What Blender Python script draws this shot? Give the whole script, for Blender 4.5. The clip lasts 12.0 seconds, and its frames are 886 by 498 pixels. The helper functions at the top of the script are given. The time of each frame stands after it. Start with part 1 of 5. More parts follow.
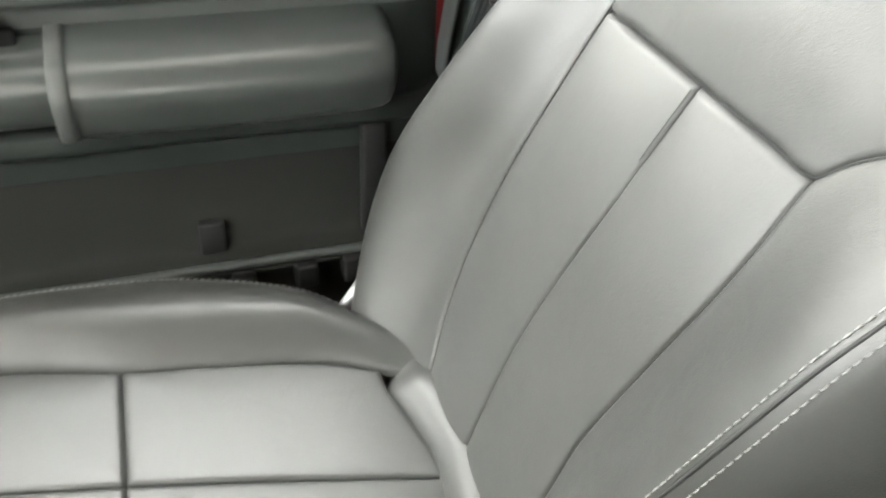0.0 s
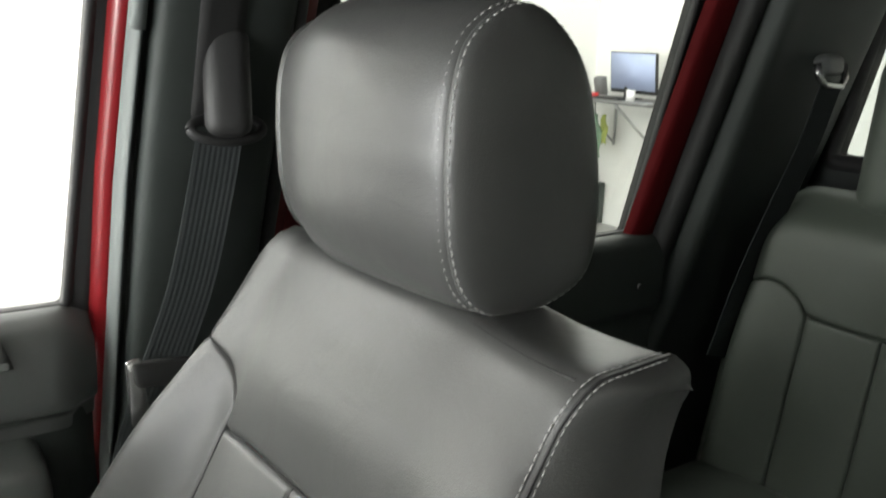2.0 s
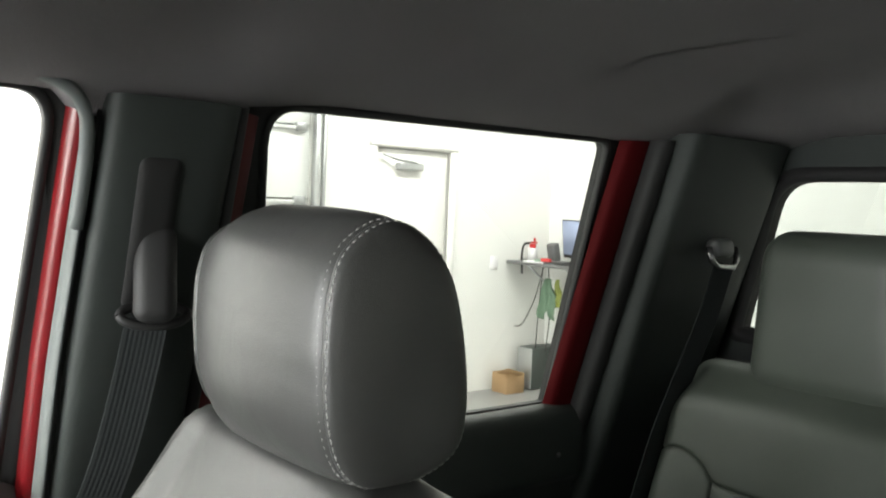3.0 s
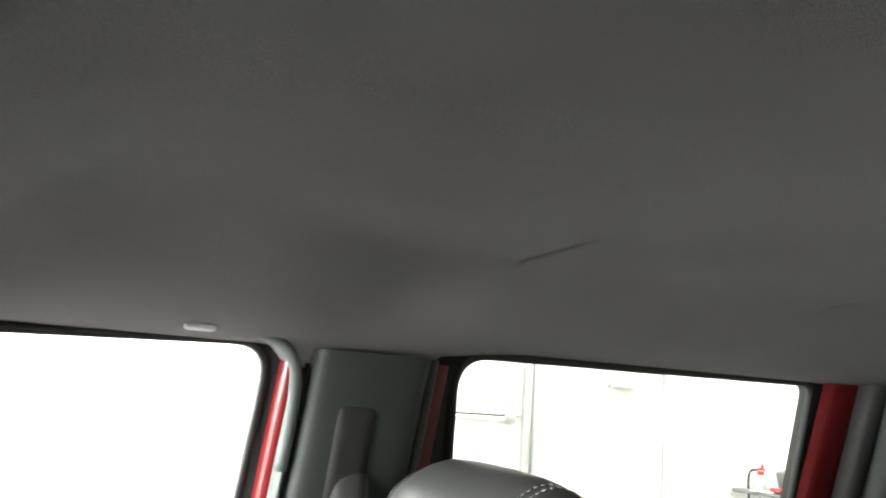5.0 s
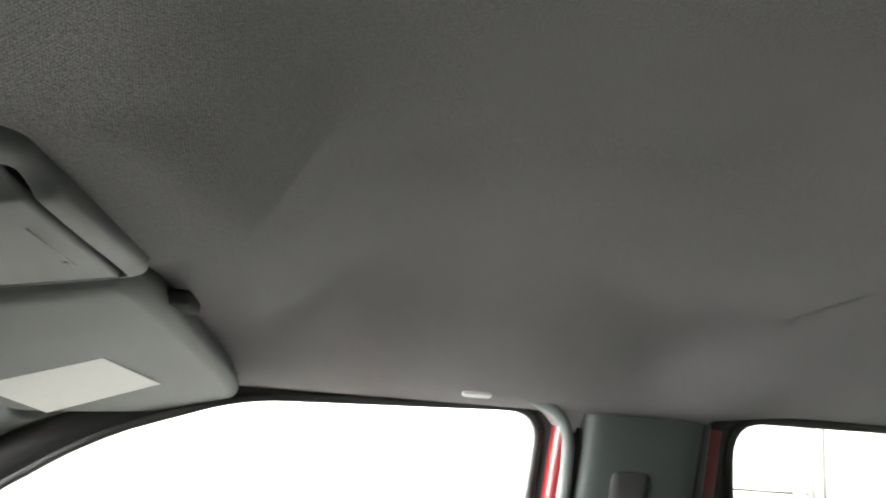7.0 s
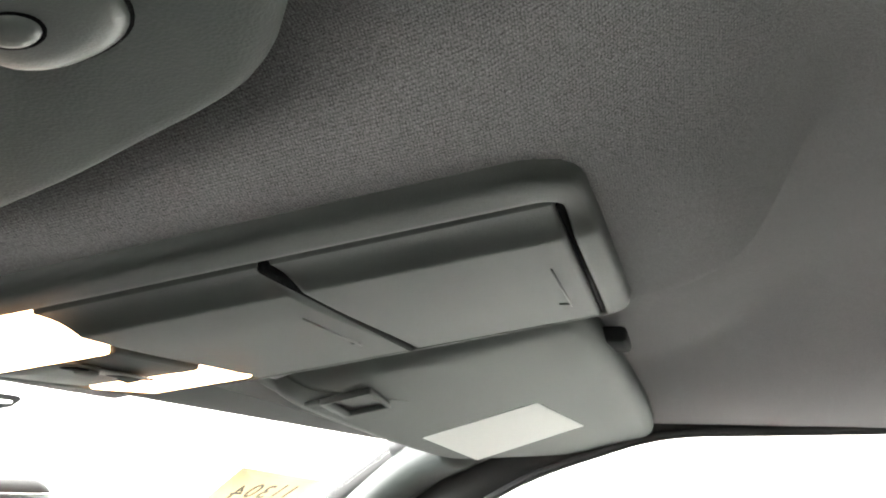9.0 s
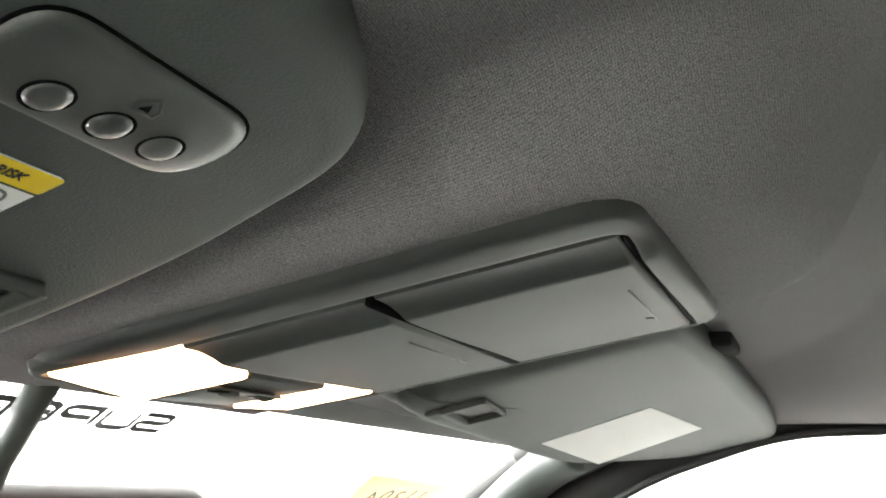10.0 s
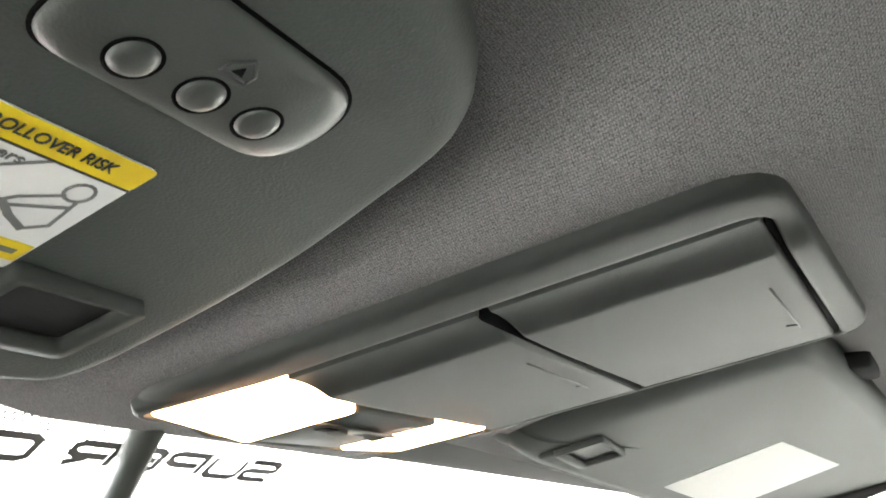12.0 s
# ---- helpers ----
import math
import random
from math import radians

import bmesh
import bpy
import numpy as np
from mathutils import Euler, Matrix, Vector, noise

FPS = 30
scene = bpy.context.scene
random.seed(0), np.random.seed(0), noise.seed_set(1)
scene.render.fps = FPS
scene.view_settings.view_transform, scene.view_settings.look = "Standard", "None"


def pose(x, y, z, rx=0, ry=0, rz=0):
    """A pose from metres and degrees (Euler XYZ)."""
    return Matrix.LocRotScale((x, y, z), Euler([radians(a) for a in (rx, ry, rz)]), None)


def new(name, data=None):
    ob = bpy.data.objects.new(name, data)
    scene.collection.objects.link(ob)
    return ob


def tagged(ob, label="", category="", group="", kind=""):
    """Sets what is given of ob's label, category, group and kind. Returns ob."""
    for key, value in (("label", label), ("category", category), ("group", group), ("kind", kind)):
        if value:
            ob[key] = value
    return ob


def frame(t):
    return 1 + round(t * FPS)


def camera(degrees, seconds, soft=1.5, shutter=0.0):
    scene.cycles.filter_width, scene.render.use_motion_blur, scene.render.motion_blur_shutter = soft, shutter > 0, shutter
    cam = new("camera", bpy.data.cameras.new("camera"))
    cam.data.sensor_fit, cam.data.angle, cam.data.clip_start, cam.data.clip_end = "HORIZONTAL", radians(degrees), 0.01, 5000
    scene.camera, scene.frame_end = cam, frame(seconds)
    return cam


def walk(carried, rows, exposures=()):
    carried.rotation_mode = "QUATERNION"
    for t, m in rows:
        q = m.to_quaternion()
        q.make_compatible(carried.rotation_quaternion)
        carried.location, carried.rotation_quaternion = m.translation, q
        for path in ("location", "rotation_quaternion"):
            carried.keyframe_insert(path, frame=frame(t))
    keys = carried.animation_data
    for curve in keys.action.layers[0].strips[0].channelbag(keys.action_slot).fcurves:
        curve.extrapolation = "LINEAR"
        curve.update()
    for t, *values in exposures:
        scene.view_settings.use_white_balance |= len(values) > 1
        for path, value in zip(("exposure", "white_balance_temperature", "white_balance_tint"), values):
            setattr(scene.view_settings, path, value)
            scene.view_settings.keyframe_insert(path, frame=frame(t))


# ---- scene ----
# ---- camera and path ----
cam = camera(53.62, 12.0, soft=1.9, shutter=0.25)
PATH = [
    (0.0, -0.0255, 0.1952, 0.9949, 53.25, -2.71, -107.78),
    (0.5, -0.0459, 0.1897, 1.0477, 57.90, -1.77, -115.58),
    (1.0, -0.0619, 0.1917, 1.0778, 61.81, -1.81, -121.22),
    (1.5, -0.1055, 0.1612, 1.0928, 67.46, -1.88, -123.87),
    (2.0, -0.1600, 0.1658, 1.1023, 76.42, -2.16, -127.00),
    (2.5, -0.2076, 0.1759, 1.1176, 82.27, -1.82, -129.31),
    (2.7, -0.2417, 0.1736, 1.1334, 84.23, -1.88, -129.83),
    (4.5, -0.3289, 0.1718, 1.1581, 100.17, -1.79, -120.65),
    (5.0, -0.3432, 0.1675, 1.1882, 100.02, -3.76, -115.27),
    (5.5, -0.3615, 0.1767, 1.1901, 100.69, -3.66, -111.53),
    (6.0, -0.3756, 0.1776, 1.1661, 103.34, -3.46, -107.46),
    (6.5, -0.3877, 0.1763, 1.1755, 103.51, -3.91, -102.92),
    (8.5, -0.3823, 0.2421, 1.1655, 105.22, -2.93, -81.48),
    (9.0, -0.3655, 0.2547, 1.1704, 104.84, -2.21, -75.47),
    (9.5, -0.3766, 0.2459, 1.1720, 104.53, -1.99, -70.52),
    (10.0, -0.3996, 0.2284, 1.1706, 104.86, -1.50, -66.83),
    (10.5, -0.3985, 0.2289, 1.1696, 105.75, -0.16, -63.95),
    (11.0, -0.3927, 0.2328, 1.1652, 107.28, 0.29, -62.16),
    (11.5, -0.3869, 0.2405, 1.1639, 108.17, 0.30, -60.87),
    (12.0, -0.3759, 0.2490, 1.1597, 108.64, 0.14, -60.20),
]
EXPOSURES = [(0.0, 0.42), (0.5, 0.1), (1.0, -0.5), (1.5, -0.85), (2.5, -0.95), (4.5, -0.45), (5.0, 0.05), (6.0, 0.35), (8.5, 0.75), (10.5, 0.93), (11.0, 1.1), (12.0, 1.3)]
walk(cam, [(t, pose(x, y, z, a, b, c)) for t, x, y, z, a, b, c in PATH], EXPOSURES)

# ---- light: white garage, added ceiling lamps, daylight from the open bay ahead, side fill ----
FLOOR = -0.55
world = bpy.data.worlds.new("world")
scene.world = world
world.use_nodes = True
_sky = world.node_tree.nodes.new("ShaderNodeTexSky")
_sky.sky_type, _sky.sun_disc = "NISHITA", False
_sky.sun_elevation, _sky.sun_rotation = radians(40), radians(0)
world.node_tree.links.new(_sky.outputs[0], world.node_tree.nodes["Background"].inputs[0])
world.node_tree.nodes["Background"].inputs[1].default_value = 0.1


def ceiling_lamp_light(x, y, w, h, power):
    data = bpy.data.lights.new("ceiling_light", "AREA")
    data.shape, data.size, data.size_y, data.energy = "RECTANGLE", w, h, power
    data.color = (0.99, 1.0, 0.97)
    ob = new("ceiling_light", data)
    ob.matrix_world = pose(x, y, 3.10)
    return ob


# Added, unseen ceiling lamps, placed for the light they bring into the cab.
LAMP_PLACES = [(2.6, 4.6), (2.3, 0.4), (3.9, -4.0), (4.4, 2.0), (-2.7, 2.4)]
for (lx, ly), power in zip(LAMP_PLACES, (420, 160, 520, 280, 60)):
    ceiling_lamp_light(lx, ly, 0.55, 2.4, power)
# daylight in the opening of the bay ahead
BAY_X0, BAY_X1, BAY_TOP, Y_FRONT = -3.4, 3.0, 2.1, 7.5
data = bpy.data.lights.new("bay_daylight", "AREA")
data.shape, data.size, data.size_y, data.energy = "RECTANGLE", BAY_X1 - BAY_X0, BAY_TOP - FLOOR, 3400
data.color = (0.985, 1.0, 0.985)
bay_light = new("bay_daylight", data)
bay_light.matrix_world = pose((BAY_X0 + BAY_X1) / 2, Y_FRONT - 0.02, (BAY_TOP + FLOOR) / 2, -90, 0, 0)
# added fill lamp on the driver's side; no bay is known there
SIDE_Y0, SIDE_Y1, X_FAR = 2.2, 6.2, -4.6
data = bpy.data.lights.new("side_fill_lamp", "AREA")
data.shape, data.size, data.size_y, data.energy = "RECTANGLE", SIDE_Y1 - SIDE_Y0, BAY_TOP - FLOOR, 180
data.color = (1.0, 0.975, 1.0)
side_fill = new("side_fill_lamp", data)
side_fill.matrix_world = pose(X_FAR + 0.02, (SIDE_Y0 + SIDE_Y1) / 2, (BAY_TOP + FLOOR) / 2, -90, 0, -90)

# ---- materials ----


def nodes_of(name):
    m = bpy.data.materials.new(name)
    m.use_nodes = True
    return m, m.node_tree, m.node_tree.nodes["Principled BSDF"]


def surface(name, color, rough=0.5, metal=0.0, spec=0.5, grain=400.0, bump=0.1, vary=0.12, stain=6.0, coat=0.0, kind="noise",
            distance=0.001, sheen=0.0):
    """A procedural surface: colour varied at two scales, fine relief and uneven gloss."""
    m, tree, b = nodes_of(name)
    add, link = tree.nodes.new, tree.links.new
    co = add("ShaderNodeTexCoord").outputs["Object"]
    big = add("ShaderNodeTexNoise")
    big.inputs["Scale"].default_value, big.inputs["Detail"].default_value = stain, 4
    small = add("ShaderNodeTexVoronoi" if kind == "pebble" else "ShaderNodeTexNoise")
    small.inputs["Scale"].default_value = grain
    link(co, big.inputs["Vector"])
    link(co, small.inputs["Vector"])
    fine = small.outputs[0]
    mix = add("ShaderNodeMath")
    mix.operation = "MULTIPLY_ADD"
    link(big.outputs[0], mix.inputs[0])
    mix.inputs[1].default_value = 0.65
    half = add("ShaderNodeMath")
    half.operation = "MULTIPLY"
    link(fine, half.inputs[0])
    half.inputs[1].default_value = 0.35
    link(half.outputs[0], mix.inputs[2])
    ramp = add("ShaderNodeMapRange")
    ramp.inputs[1].default_value, ramp.inputs[2].default_value = 0.2, 0.8
    ramp.inputs[3].default_value, ramp.inputs[4].default_value = 1 - vary, 1 + vary
    link(mix.outputs[0], ramp.inputs[0])
    tint = add("ShaderNodeVectorMath")
    tint.operation = "SCALE"
    tint.inputs[0].default_value = color[:3]
    link(ramp.outputs[0], tint.inputs["Scale"])
    link(tint.outputs[0], b.inputs["Base Color"])
    gloss = add("ShaderNodeMapRange")
    gloss.inputs[3].default_value, gloss.inputs[4].default_value = max(rough - 0.07, 0.02), min(rough + 0.07, 1)
    link(big.outputs[0], gloss.inputs[0])
    link(gloss.outputs[0], b.inputs["Roughness"])
    if bump:
        relief = add("ShaderNodeBump")
        relief.inputs["Strength"].default_value, relief.inputs["Distance"].default_value = bump, distance
        link(fine, relief.inputs["Height"])
        link(relief.outputs[0], b.inputs["Normal"])
    b.inputs["Metallic"].default_value = metal
    b.inputs["Specular IOR Level"].default_value = spec
    b.inputs["Coat Weight"].default_value = coat
    b.inputs["Sheen Weight"].default_value = sheen
    return m


def fabric(name, color, thread=0.00085):
    """Knitted headliner cloth: crossed threads as relief, with fuzz and slow unevenness."""
    m, tree, b = nodes_of(name)
    add, link = tree.nodes.new, tree.links.new
    co = add("ShaderNodeTexCoord").outputs["Object"]
    waves = []
    for axis in ("X", "Y"):
        w = add("ShaderNodeTexWave")
        w.bands_direction = axis
        w.inputs["Scale"].default_value = 0.314 / thread
        w.inputs["Distortion"].default_value = 0.8
        w.inputs["Detail"].default_value = 1.5
        w.inputs["Detail Scale"].default_value = 1.6
        link(co, w.inputs["Vector"])
        waves.append(w.outputs["Fac"])
    weave = add("ShaderNodeMath")
    weave.operation = "MULTIPLY"
    link(waves[0], weave.inputs[0])
    link(waves[1], weave.inputs[1])
    fuzz = add("ShaderNodeTexNoise")
    fuzz.inputs["Scale"].default_value, fuzz.inputs["Detail"].default_value = 1900, 2.5
    link(co, fuzz.inputs["Vector"])
    slow = add("ShaderNodeTexNoise")
    slow.inputs["Scale"].default_value, slow.inputs["Detail"].default_value = 5, 3
    link(co, slow.inputs["Vector"])
    high = add("ShaderNodeMath")
    high.operation = "MULTIPLY_ADD"
    link(weave.outputs[0], high.inputs[0])
    high.inputs[1].default_value = 0.24
    link(fuzz.outputs[0], high.inputs[2])
    shade = add("ShaderNodeMapRange")
    shade.inputs[1].default_value, shade.inputs[2].default_value = 0.34, 0.86
    shade.inputs[3].default_value, shade.inputs[4].default_value = 0.42, 1.65
    link(high.outputs[0], shade.inputs[0])
    even = add("ShaderNodeMapRange")
    even.inputs[3].default_value, even.inputs[4].default_value = 0.85, 1.15
    link(slow.outputs[0], even.inputs[0])
    both = add("ShaderNodeMath")
    both.operation = "MULTIPLY"
    link(shade.outputs[0], both.inputs[0])
    link(even.outputs[0], both.inputs[1])
    tint = add("ShaderNodeVectorMath")
    tint.operation = "SCALE"
    tint.inputs[0].default_value = color
    link(both.outputs[0], tint.inputs["Scale"])
    link(tint.outputs[0], b.inputs["Base Color"])
    relief = add("ShaderNodeBump")
    relief.inputs["Strength"].default_value, relief.inputs["Distance"].default_value = 0.45, 0.0008
    link(high.outputs[0], relief.inputs["Height"])
    link(relief.outputs[0], b.inputs["Normal"])
    b.inputs["Roughness"].default_value = 0.92
    b.inputs["Specular IOR Level"].default_value = 0.05
    return m


def pane_material(name, tint=(1, 1, 1), gloss=0.05):
    m = bpy.data.materials.new(name)
    m.use_nodes = True
    tree = m.node_tree
    tree.nodes.remove(tree.nodes["Principled BSDF"])
    clear, shine, mix = (tree.nodes.new("ShaderNodeBsdf" + k) if k != "Mix" else tree.nodes.new("ShaderNodeMixShader")
                         for k in ("Transparent", "Glossy", "Mix"))
    clear.inputs["Color"].default_value = (*tint, 1)
    shine.inputs["Roughness"].default_value = 0.0
    mix.inputs[0].default_value = gloss
    tree.links.new(clear.outputs[0], mix.inputs[1])
    tree.links.new(shine.outputs[0], mix.inputs[2])
    tree.links.new(mix.outputs[0], tree.nodes["Material Output"].inputs["Surface"])
    return m


def glow(name, color, strength):
    m, tree, b = nodes_of(name)
    b.inputs["Base Color"].default_value = (*color, 1)
    b.inputs["Emission Color"].default_value = (*color, 1)
    b.inputs["Emission Strength"].default_value = strength
    return m


def leather_material(name, color, rough):
    """Grained leather: pebbled cells, soft creases and uneven gloss; holes where perforated."""
    m = surface(name, color, rough, grain=900, bump=0.22, vary=0.10, stain=9, kind="pebble", distance=0.0006, spec=0.5)
    tree = m.node_tree
    add, link = tree.nodes.new, tree.links.new
    crease = add("ShaderNodeTexNoise")
    crease.inputs["Scale"].default_value, crease.inputs["Detail"].default_value, crease.inputs["Distortion"].default_value = 22, 3, 0.8
    link(add("ShaderNodeTexCoord").outputs["Object"], crease.inputs["Vector"])
    soft_fold = add("ShaderNodeBump")
    soft_fold.inputs["Strength"].default_value, soft_fold.inputs["Distance"].default_value = 0.13, 0.006
    link(crease.outputs[0], soft_fold.inputs["Height"])
    link(soft_fold.outputs[0], next(n for n in tree.nodes if n.type == "BUMP" and n != soft_fold).inputs["Normal"])
    return m


def perforate(m):
    """Rows of fine holes sunk into the leather."""
    tree = m.node_tree
    add, link = tree.nodes.new, tree.links.new
    dots = add("ShaderNodeTexVoronoi")
    dots.inputs["Scale"].default_value, dots.inputs["Randomness"].default_value = 190, 0.05
    link(add("ShaderNodeTexCoord").outputs["Object"], dots.inputs["Vector"])
    hole = add("ShaderNodeMapRange")
    hole.inputs[1].default_value, hole.inputs[2].default_value = 0.10, 0.22
    link(dots.outputs["Distance"], hole.inputs[0])
    old = tree.nodes["Principled BSDF"].inputs["Normal"].links[0].from_node
    second = add("ShaderNodeBump")
    second.inputs["Strength"].default_value, second.inputs["Distance"].default_value = 0.14, 0.0006
    link(hole.outputs[0], second.inputs["Height"])
    link(old.outputs[0], second.inputs["Normal"])
    link(second.outputs[0], tree.nodes["Principled BSDF"].inputs["Normal"])
    return m


LEATHER = leather_material("leather_charcoal", (0.052, 0.053, 0.051), 0.37)
LEATHER_PERF = perforate(leather_material("leather_perforated", (0.062, 0.063, 0.061), 0.43))
# Same leather as in front, with the light's green cast in its colour.
LEATHER_REAR = leather_material("leather_rear_green_cast", (0.054, 0.064, 0.053), 0.5)
THREAD = surface("thread_grey", (0.29, 0.29, 0.28), 0.7, grain=2500, bump=0.2)
SEAM = surface("seam_dark", (0.02, 0.02, 0.02), 0.7)
CLOTH = fabric("headliner_cloth", (0.208, 0.201, 0.204))
PLASTIC = surface("plastic_charcoal", (0.096, 0.102, 0.098), 0.45, grain=1600, bump=0.25, kind="pebble", distance=0.0004)
PLASTIC_TRIM = surface("plastic_pillar", (0.035, 0.041, 0.038), 0.58, spec=0.3, grain=1500, bump=0.2, kind="pebble", distance=0.0004)
PLASTIC_DARK = surface("plastic_black", (0.018, 0.018, 0.018), 0.62, grain=1200, bump=0.15)
PLASTIC_CONSOLE = surface("plastic_console", (0.034, 0.037, 0.034), 0.66, spec=0.24, grain=1800, bump=0.22, kind="pebble", distance=0.0003)
VISOR_SKIN = surface("visor_vinyl", (0.057, 0.064, 0.059), 0.66, spec=0.26, grain=1100, bump=0.45, kind="pebble", distance=0.0003)
ARMREST_SKIN = surface("armrest_vinyl", (0.068, 0.075, 0.071), 0.33, spec=0.9, grain=900, bump=0.02, stain=2.0, kind="pebble", distance=0.0005)
RUBBER = surface("rubber_black", (0.015, 0.015, 0.015), 0.7, grain=700, bump=0.1)
RUBBER_MATTE = surface("rubber_matte", (0.012, 0.012, 0.012), 0.9, spec=0.1, grain=700, bump=0.1)
POCKET = surface("pocket_plastic", (0.030, 0.031, 0.028), 0.8, spec=0.25, grain=900, bump=0.15)
SEAL = surface("rubber_seal_grey", (0.13, 0.145, 0.14), 0.6, grain=700, bump=0.1)
RED_GLOSS = surface("red_clear_coat", (0.28, 0.005, 0.010), 0.25, coat=1.0, bump=0, vary=0.04)
# Shaded copy of the red body paint, its shade put into the colour.
RED_SHADE = surface("red_paint_shaded", (0.07, 0.002, 0.003), 0.8, spec=0.15, bump=0, vary=0.08)
RED = surface("red_car_paint", (0.17, 0.004, 0.007), 0.35, coat=0.3, bump=0, vary=0.04)
WEBBING = surface("belt_webbing", (0.017, 0.020, 0.020), 0.85, spec=0.2, grain=1800, bump=0.3)
CHROME = surface("satin_metal", (0.5, 0.5, 0.5), 0.25, metal=1.0, bump=0, vary=0.05)
GLASS = pane_material("window_glass")
GLASS_DARK = pane_material("window_glass_tinted", (0.30, 0.315, 0.30))
GLASS_SMOKE = pane_material("window_glass_smoke", (0.41, 0.42, 0.40))
LENS = glow("lamp_lens", (1.0, 0.56, 0.30), 13.0)
# Even mid-grey paper for the passenger visor's label.
PAPER_GREY = surface("label_paper_grey", (0.45, 0.45, 0.435), 0.6, grain=300, bump=0.03, vary=0.08)
PAPER = surface("label_paper", (0.84, 0.83, 0.84), 0.6, grain=300, bump=0.03, vary=0.05)
YELLOW = surface("label_yellow", (0.80, 0.58, 0.01), 0.5, bump=0, vary=0.04)
NOTE = surface("note_paper", (0.80, 0.71, 0.53), 0.8, grain=500, bump=0.05, vary=0.06)
_t = NOTE.node_tree
_tr, _mx = _t.nodes.new("ShaderNodeBsdfTranslucent"), _t.nodes.new("ShaderNodeMixShader")
_tr.inputs[0].default_value, _mx.inputs[0].default_value = (0.80, 0.71, 0.53, 1), 0.4
_t.links.new(_t.nodes["Principled BSDF"].outputs[0], _mx.inputs[1])
_t.links.new(_tr.outputs[0], _mx.inputs[2])
_t.links.new(_mx.outputs[0], _t.nodes["Material Output"].inputs["Surface"])
# Near-black for gaps and grooves, putting their shade into the colour.
GAP = surface("gap_black", (0.004, 0.004, 0.004), 0.95, spec=0.05, bump=0)
INK = surface("print_black", (0.03, 0.03, 0.03), 0.6, bump=0)
INK_GREY = surface("print_grey", (0.16, 0.16, 0.16), 0.6, bump=0)
WALL = surface("wall_white_paint", (0.82, 0.82, 0.79), 0.7, grain=120, bump=0.05, vary=0.03, stain=1.2)
DOOR_PAINT = surface("door_white_paint", (0.80, 0.79, 0.76), 0.5, grain=160, bump=0.03, vary=0.03)
GARAGE_PAINT = surface("garage_door_paint", (0.76, 0.77, 0.75), 0.5, grain=160, bump=0.05, vary=0.03)
CONCRETE = surface("concrete_floor", (0.32, 0.32, 0.308), 0.45, grain=60, bump=0.2, vary=0.15, stain=1.5)
STEEL = surface("galvanised_steel", (0.45, 0.46, 0.46), 0.4, metal=0.7, grain=90, bump=0.05)
SHELF_TOP = surface("shelf_laminate", (0.16, 0.16, 0.16), 0.4, bump=0.02)
SCREEN = glow("monitor_screen", (0.36, 0.42, 0.60), 0.5)
RED_SIGN = surface("sign_red", (0.62, 0.02, 0.02), 0.4, bump=0)
RED_PLASTIC = surface("red_enamel", (0.55, 0.02, 0.02), 0.35, bump=0)
RAG = surface("green_rag", (0.16, 0.25, 0.17), 0.9, grain=500, bump=0.5, vary=0.25)
RAG_YELLOW = surface("yellow_green_rag", (0.32, 0.36, 0.10), 0.9, grain=500, bump=0.5, vary=0.25)
PC_SIDE = surface("computer_case", (0.05, 0.062, 0.055), 0.45, bump=0.05)
CARDBOARD = surface("cardboard", (0.42, 0.27, 0.14), 0.8, grain=80, bump=0.1, vary=0.15)
MIRROR = surface("mirror_silver", (0.9, 0.9, 0.9), 0.03, metal=1.0, bump=0, vary=0.0)

# ---- mesh helpers ----


def smooth01(a, b, v):
    t = min(max((v - a) / (b - a), 0.0), 1.0)
    return t * t * (3 - 2 * t)


def mesh_of(name, bm, mat, flat=False):
    me = bpy.data.meshes.new(name)
    if not flat:
        for f in bm.faces:
            f.smooth = True
    bm.normal_update()
    bm.to_mesh(me)
    bm.free()
    me.materials.append(mat)
    return me


def part(name, bm, material, parent, label="", flat=False):
    """One mesh object under a thing or a part."""
    ob = new(name, mesh_of(name, bm, material, flat))
    ob.parent = parent
    if label:
        ob["label"] = label
    return ob


def thing(name, label, category, place=(0, 0, 0), group="", kind=""):
    ob = new(name)
    ob.location = place
    ob.empty_display_size = 0.05
    return tagged(ob, label, category, group, kind)


def single(name, bm, material, label, category, group="", kind="", flat=False):
    return tagged(new(name, mesh_of(name, bm, material, flat)), label, category, group, kind)


def local(bm, ob):
    """Moves world coordinates into those of a thing at a place of its own."""
    bmesh.ops.translate(bm, vec=-ob.location, verts=bm.verts)
    return bm


def grid(fn, us, vs, close_u=False):
    """A sheet of quads through fn(u, v)."""
    bm = bmesh.new()
    rows = [[bm.verts.new(fn(u, v)) for u in us] for v in vs]
    n = len(us)
    for a, b in zip(rows, rows[1:]):
        for i in range(n if close_u else n - 1):
            j = (i + 1) % n
            bm.faces.new((a[i], a[j], b[j], b[i]))
    return bm


def steps(a, b, n):
    return [a + (b - a) * i / n for i in range(n + 1)]


def eased(n, edge=0.12):
    """0 to 1, closer together at both ends."""
    k = [0.0, 0.008, 0.018, 0.032, 0.05, 0.075]
    mid = steps(0.11, 0.89, n)
    return k + mid + [1 - x for x in reversed(k)]


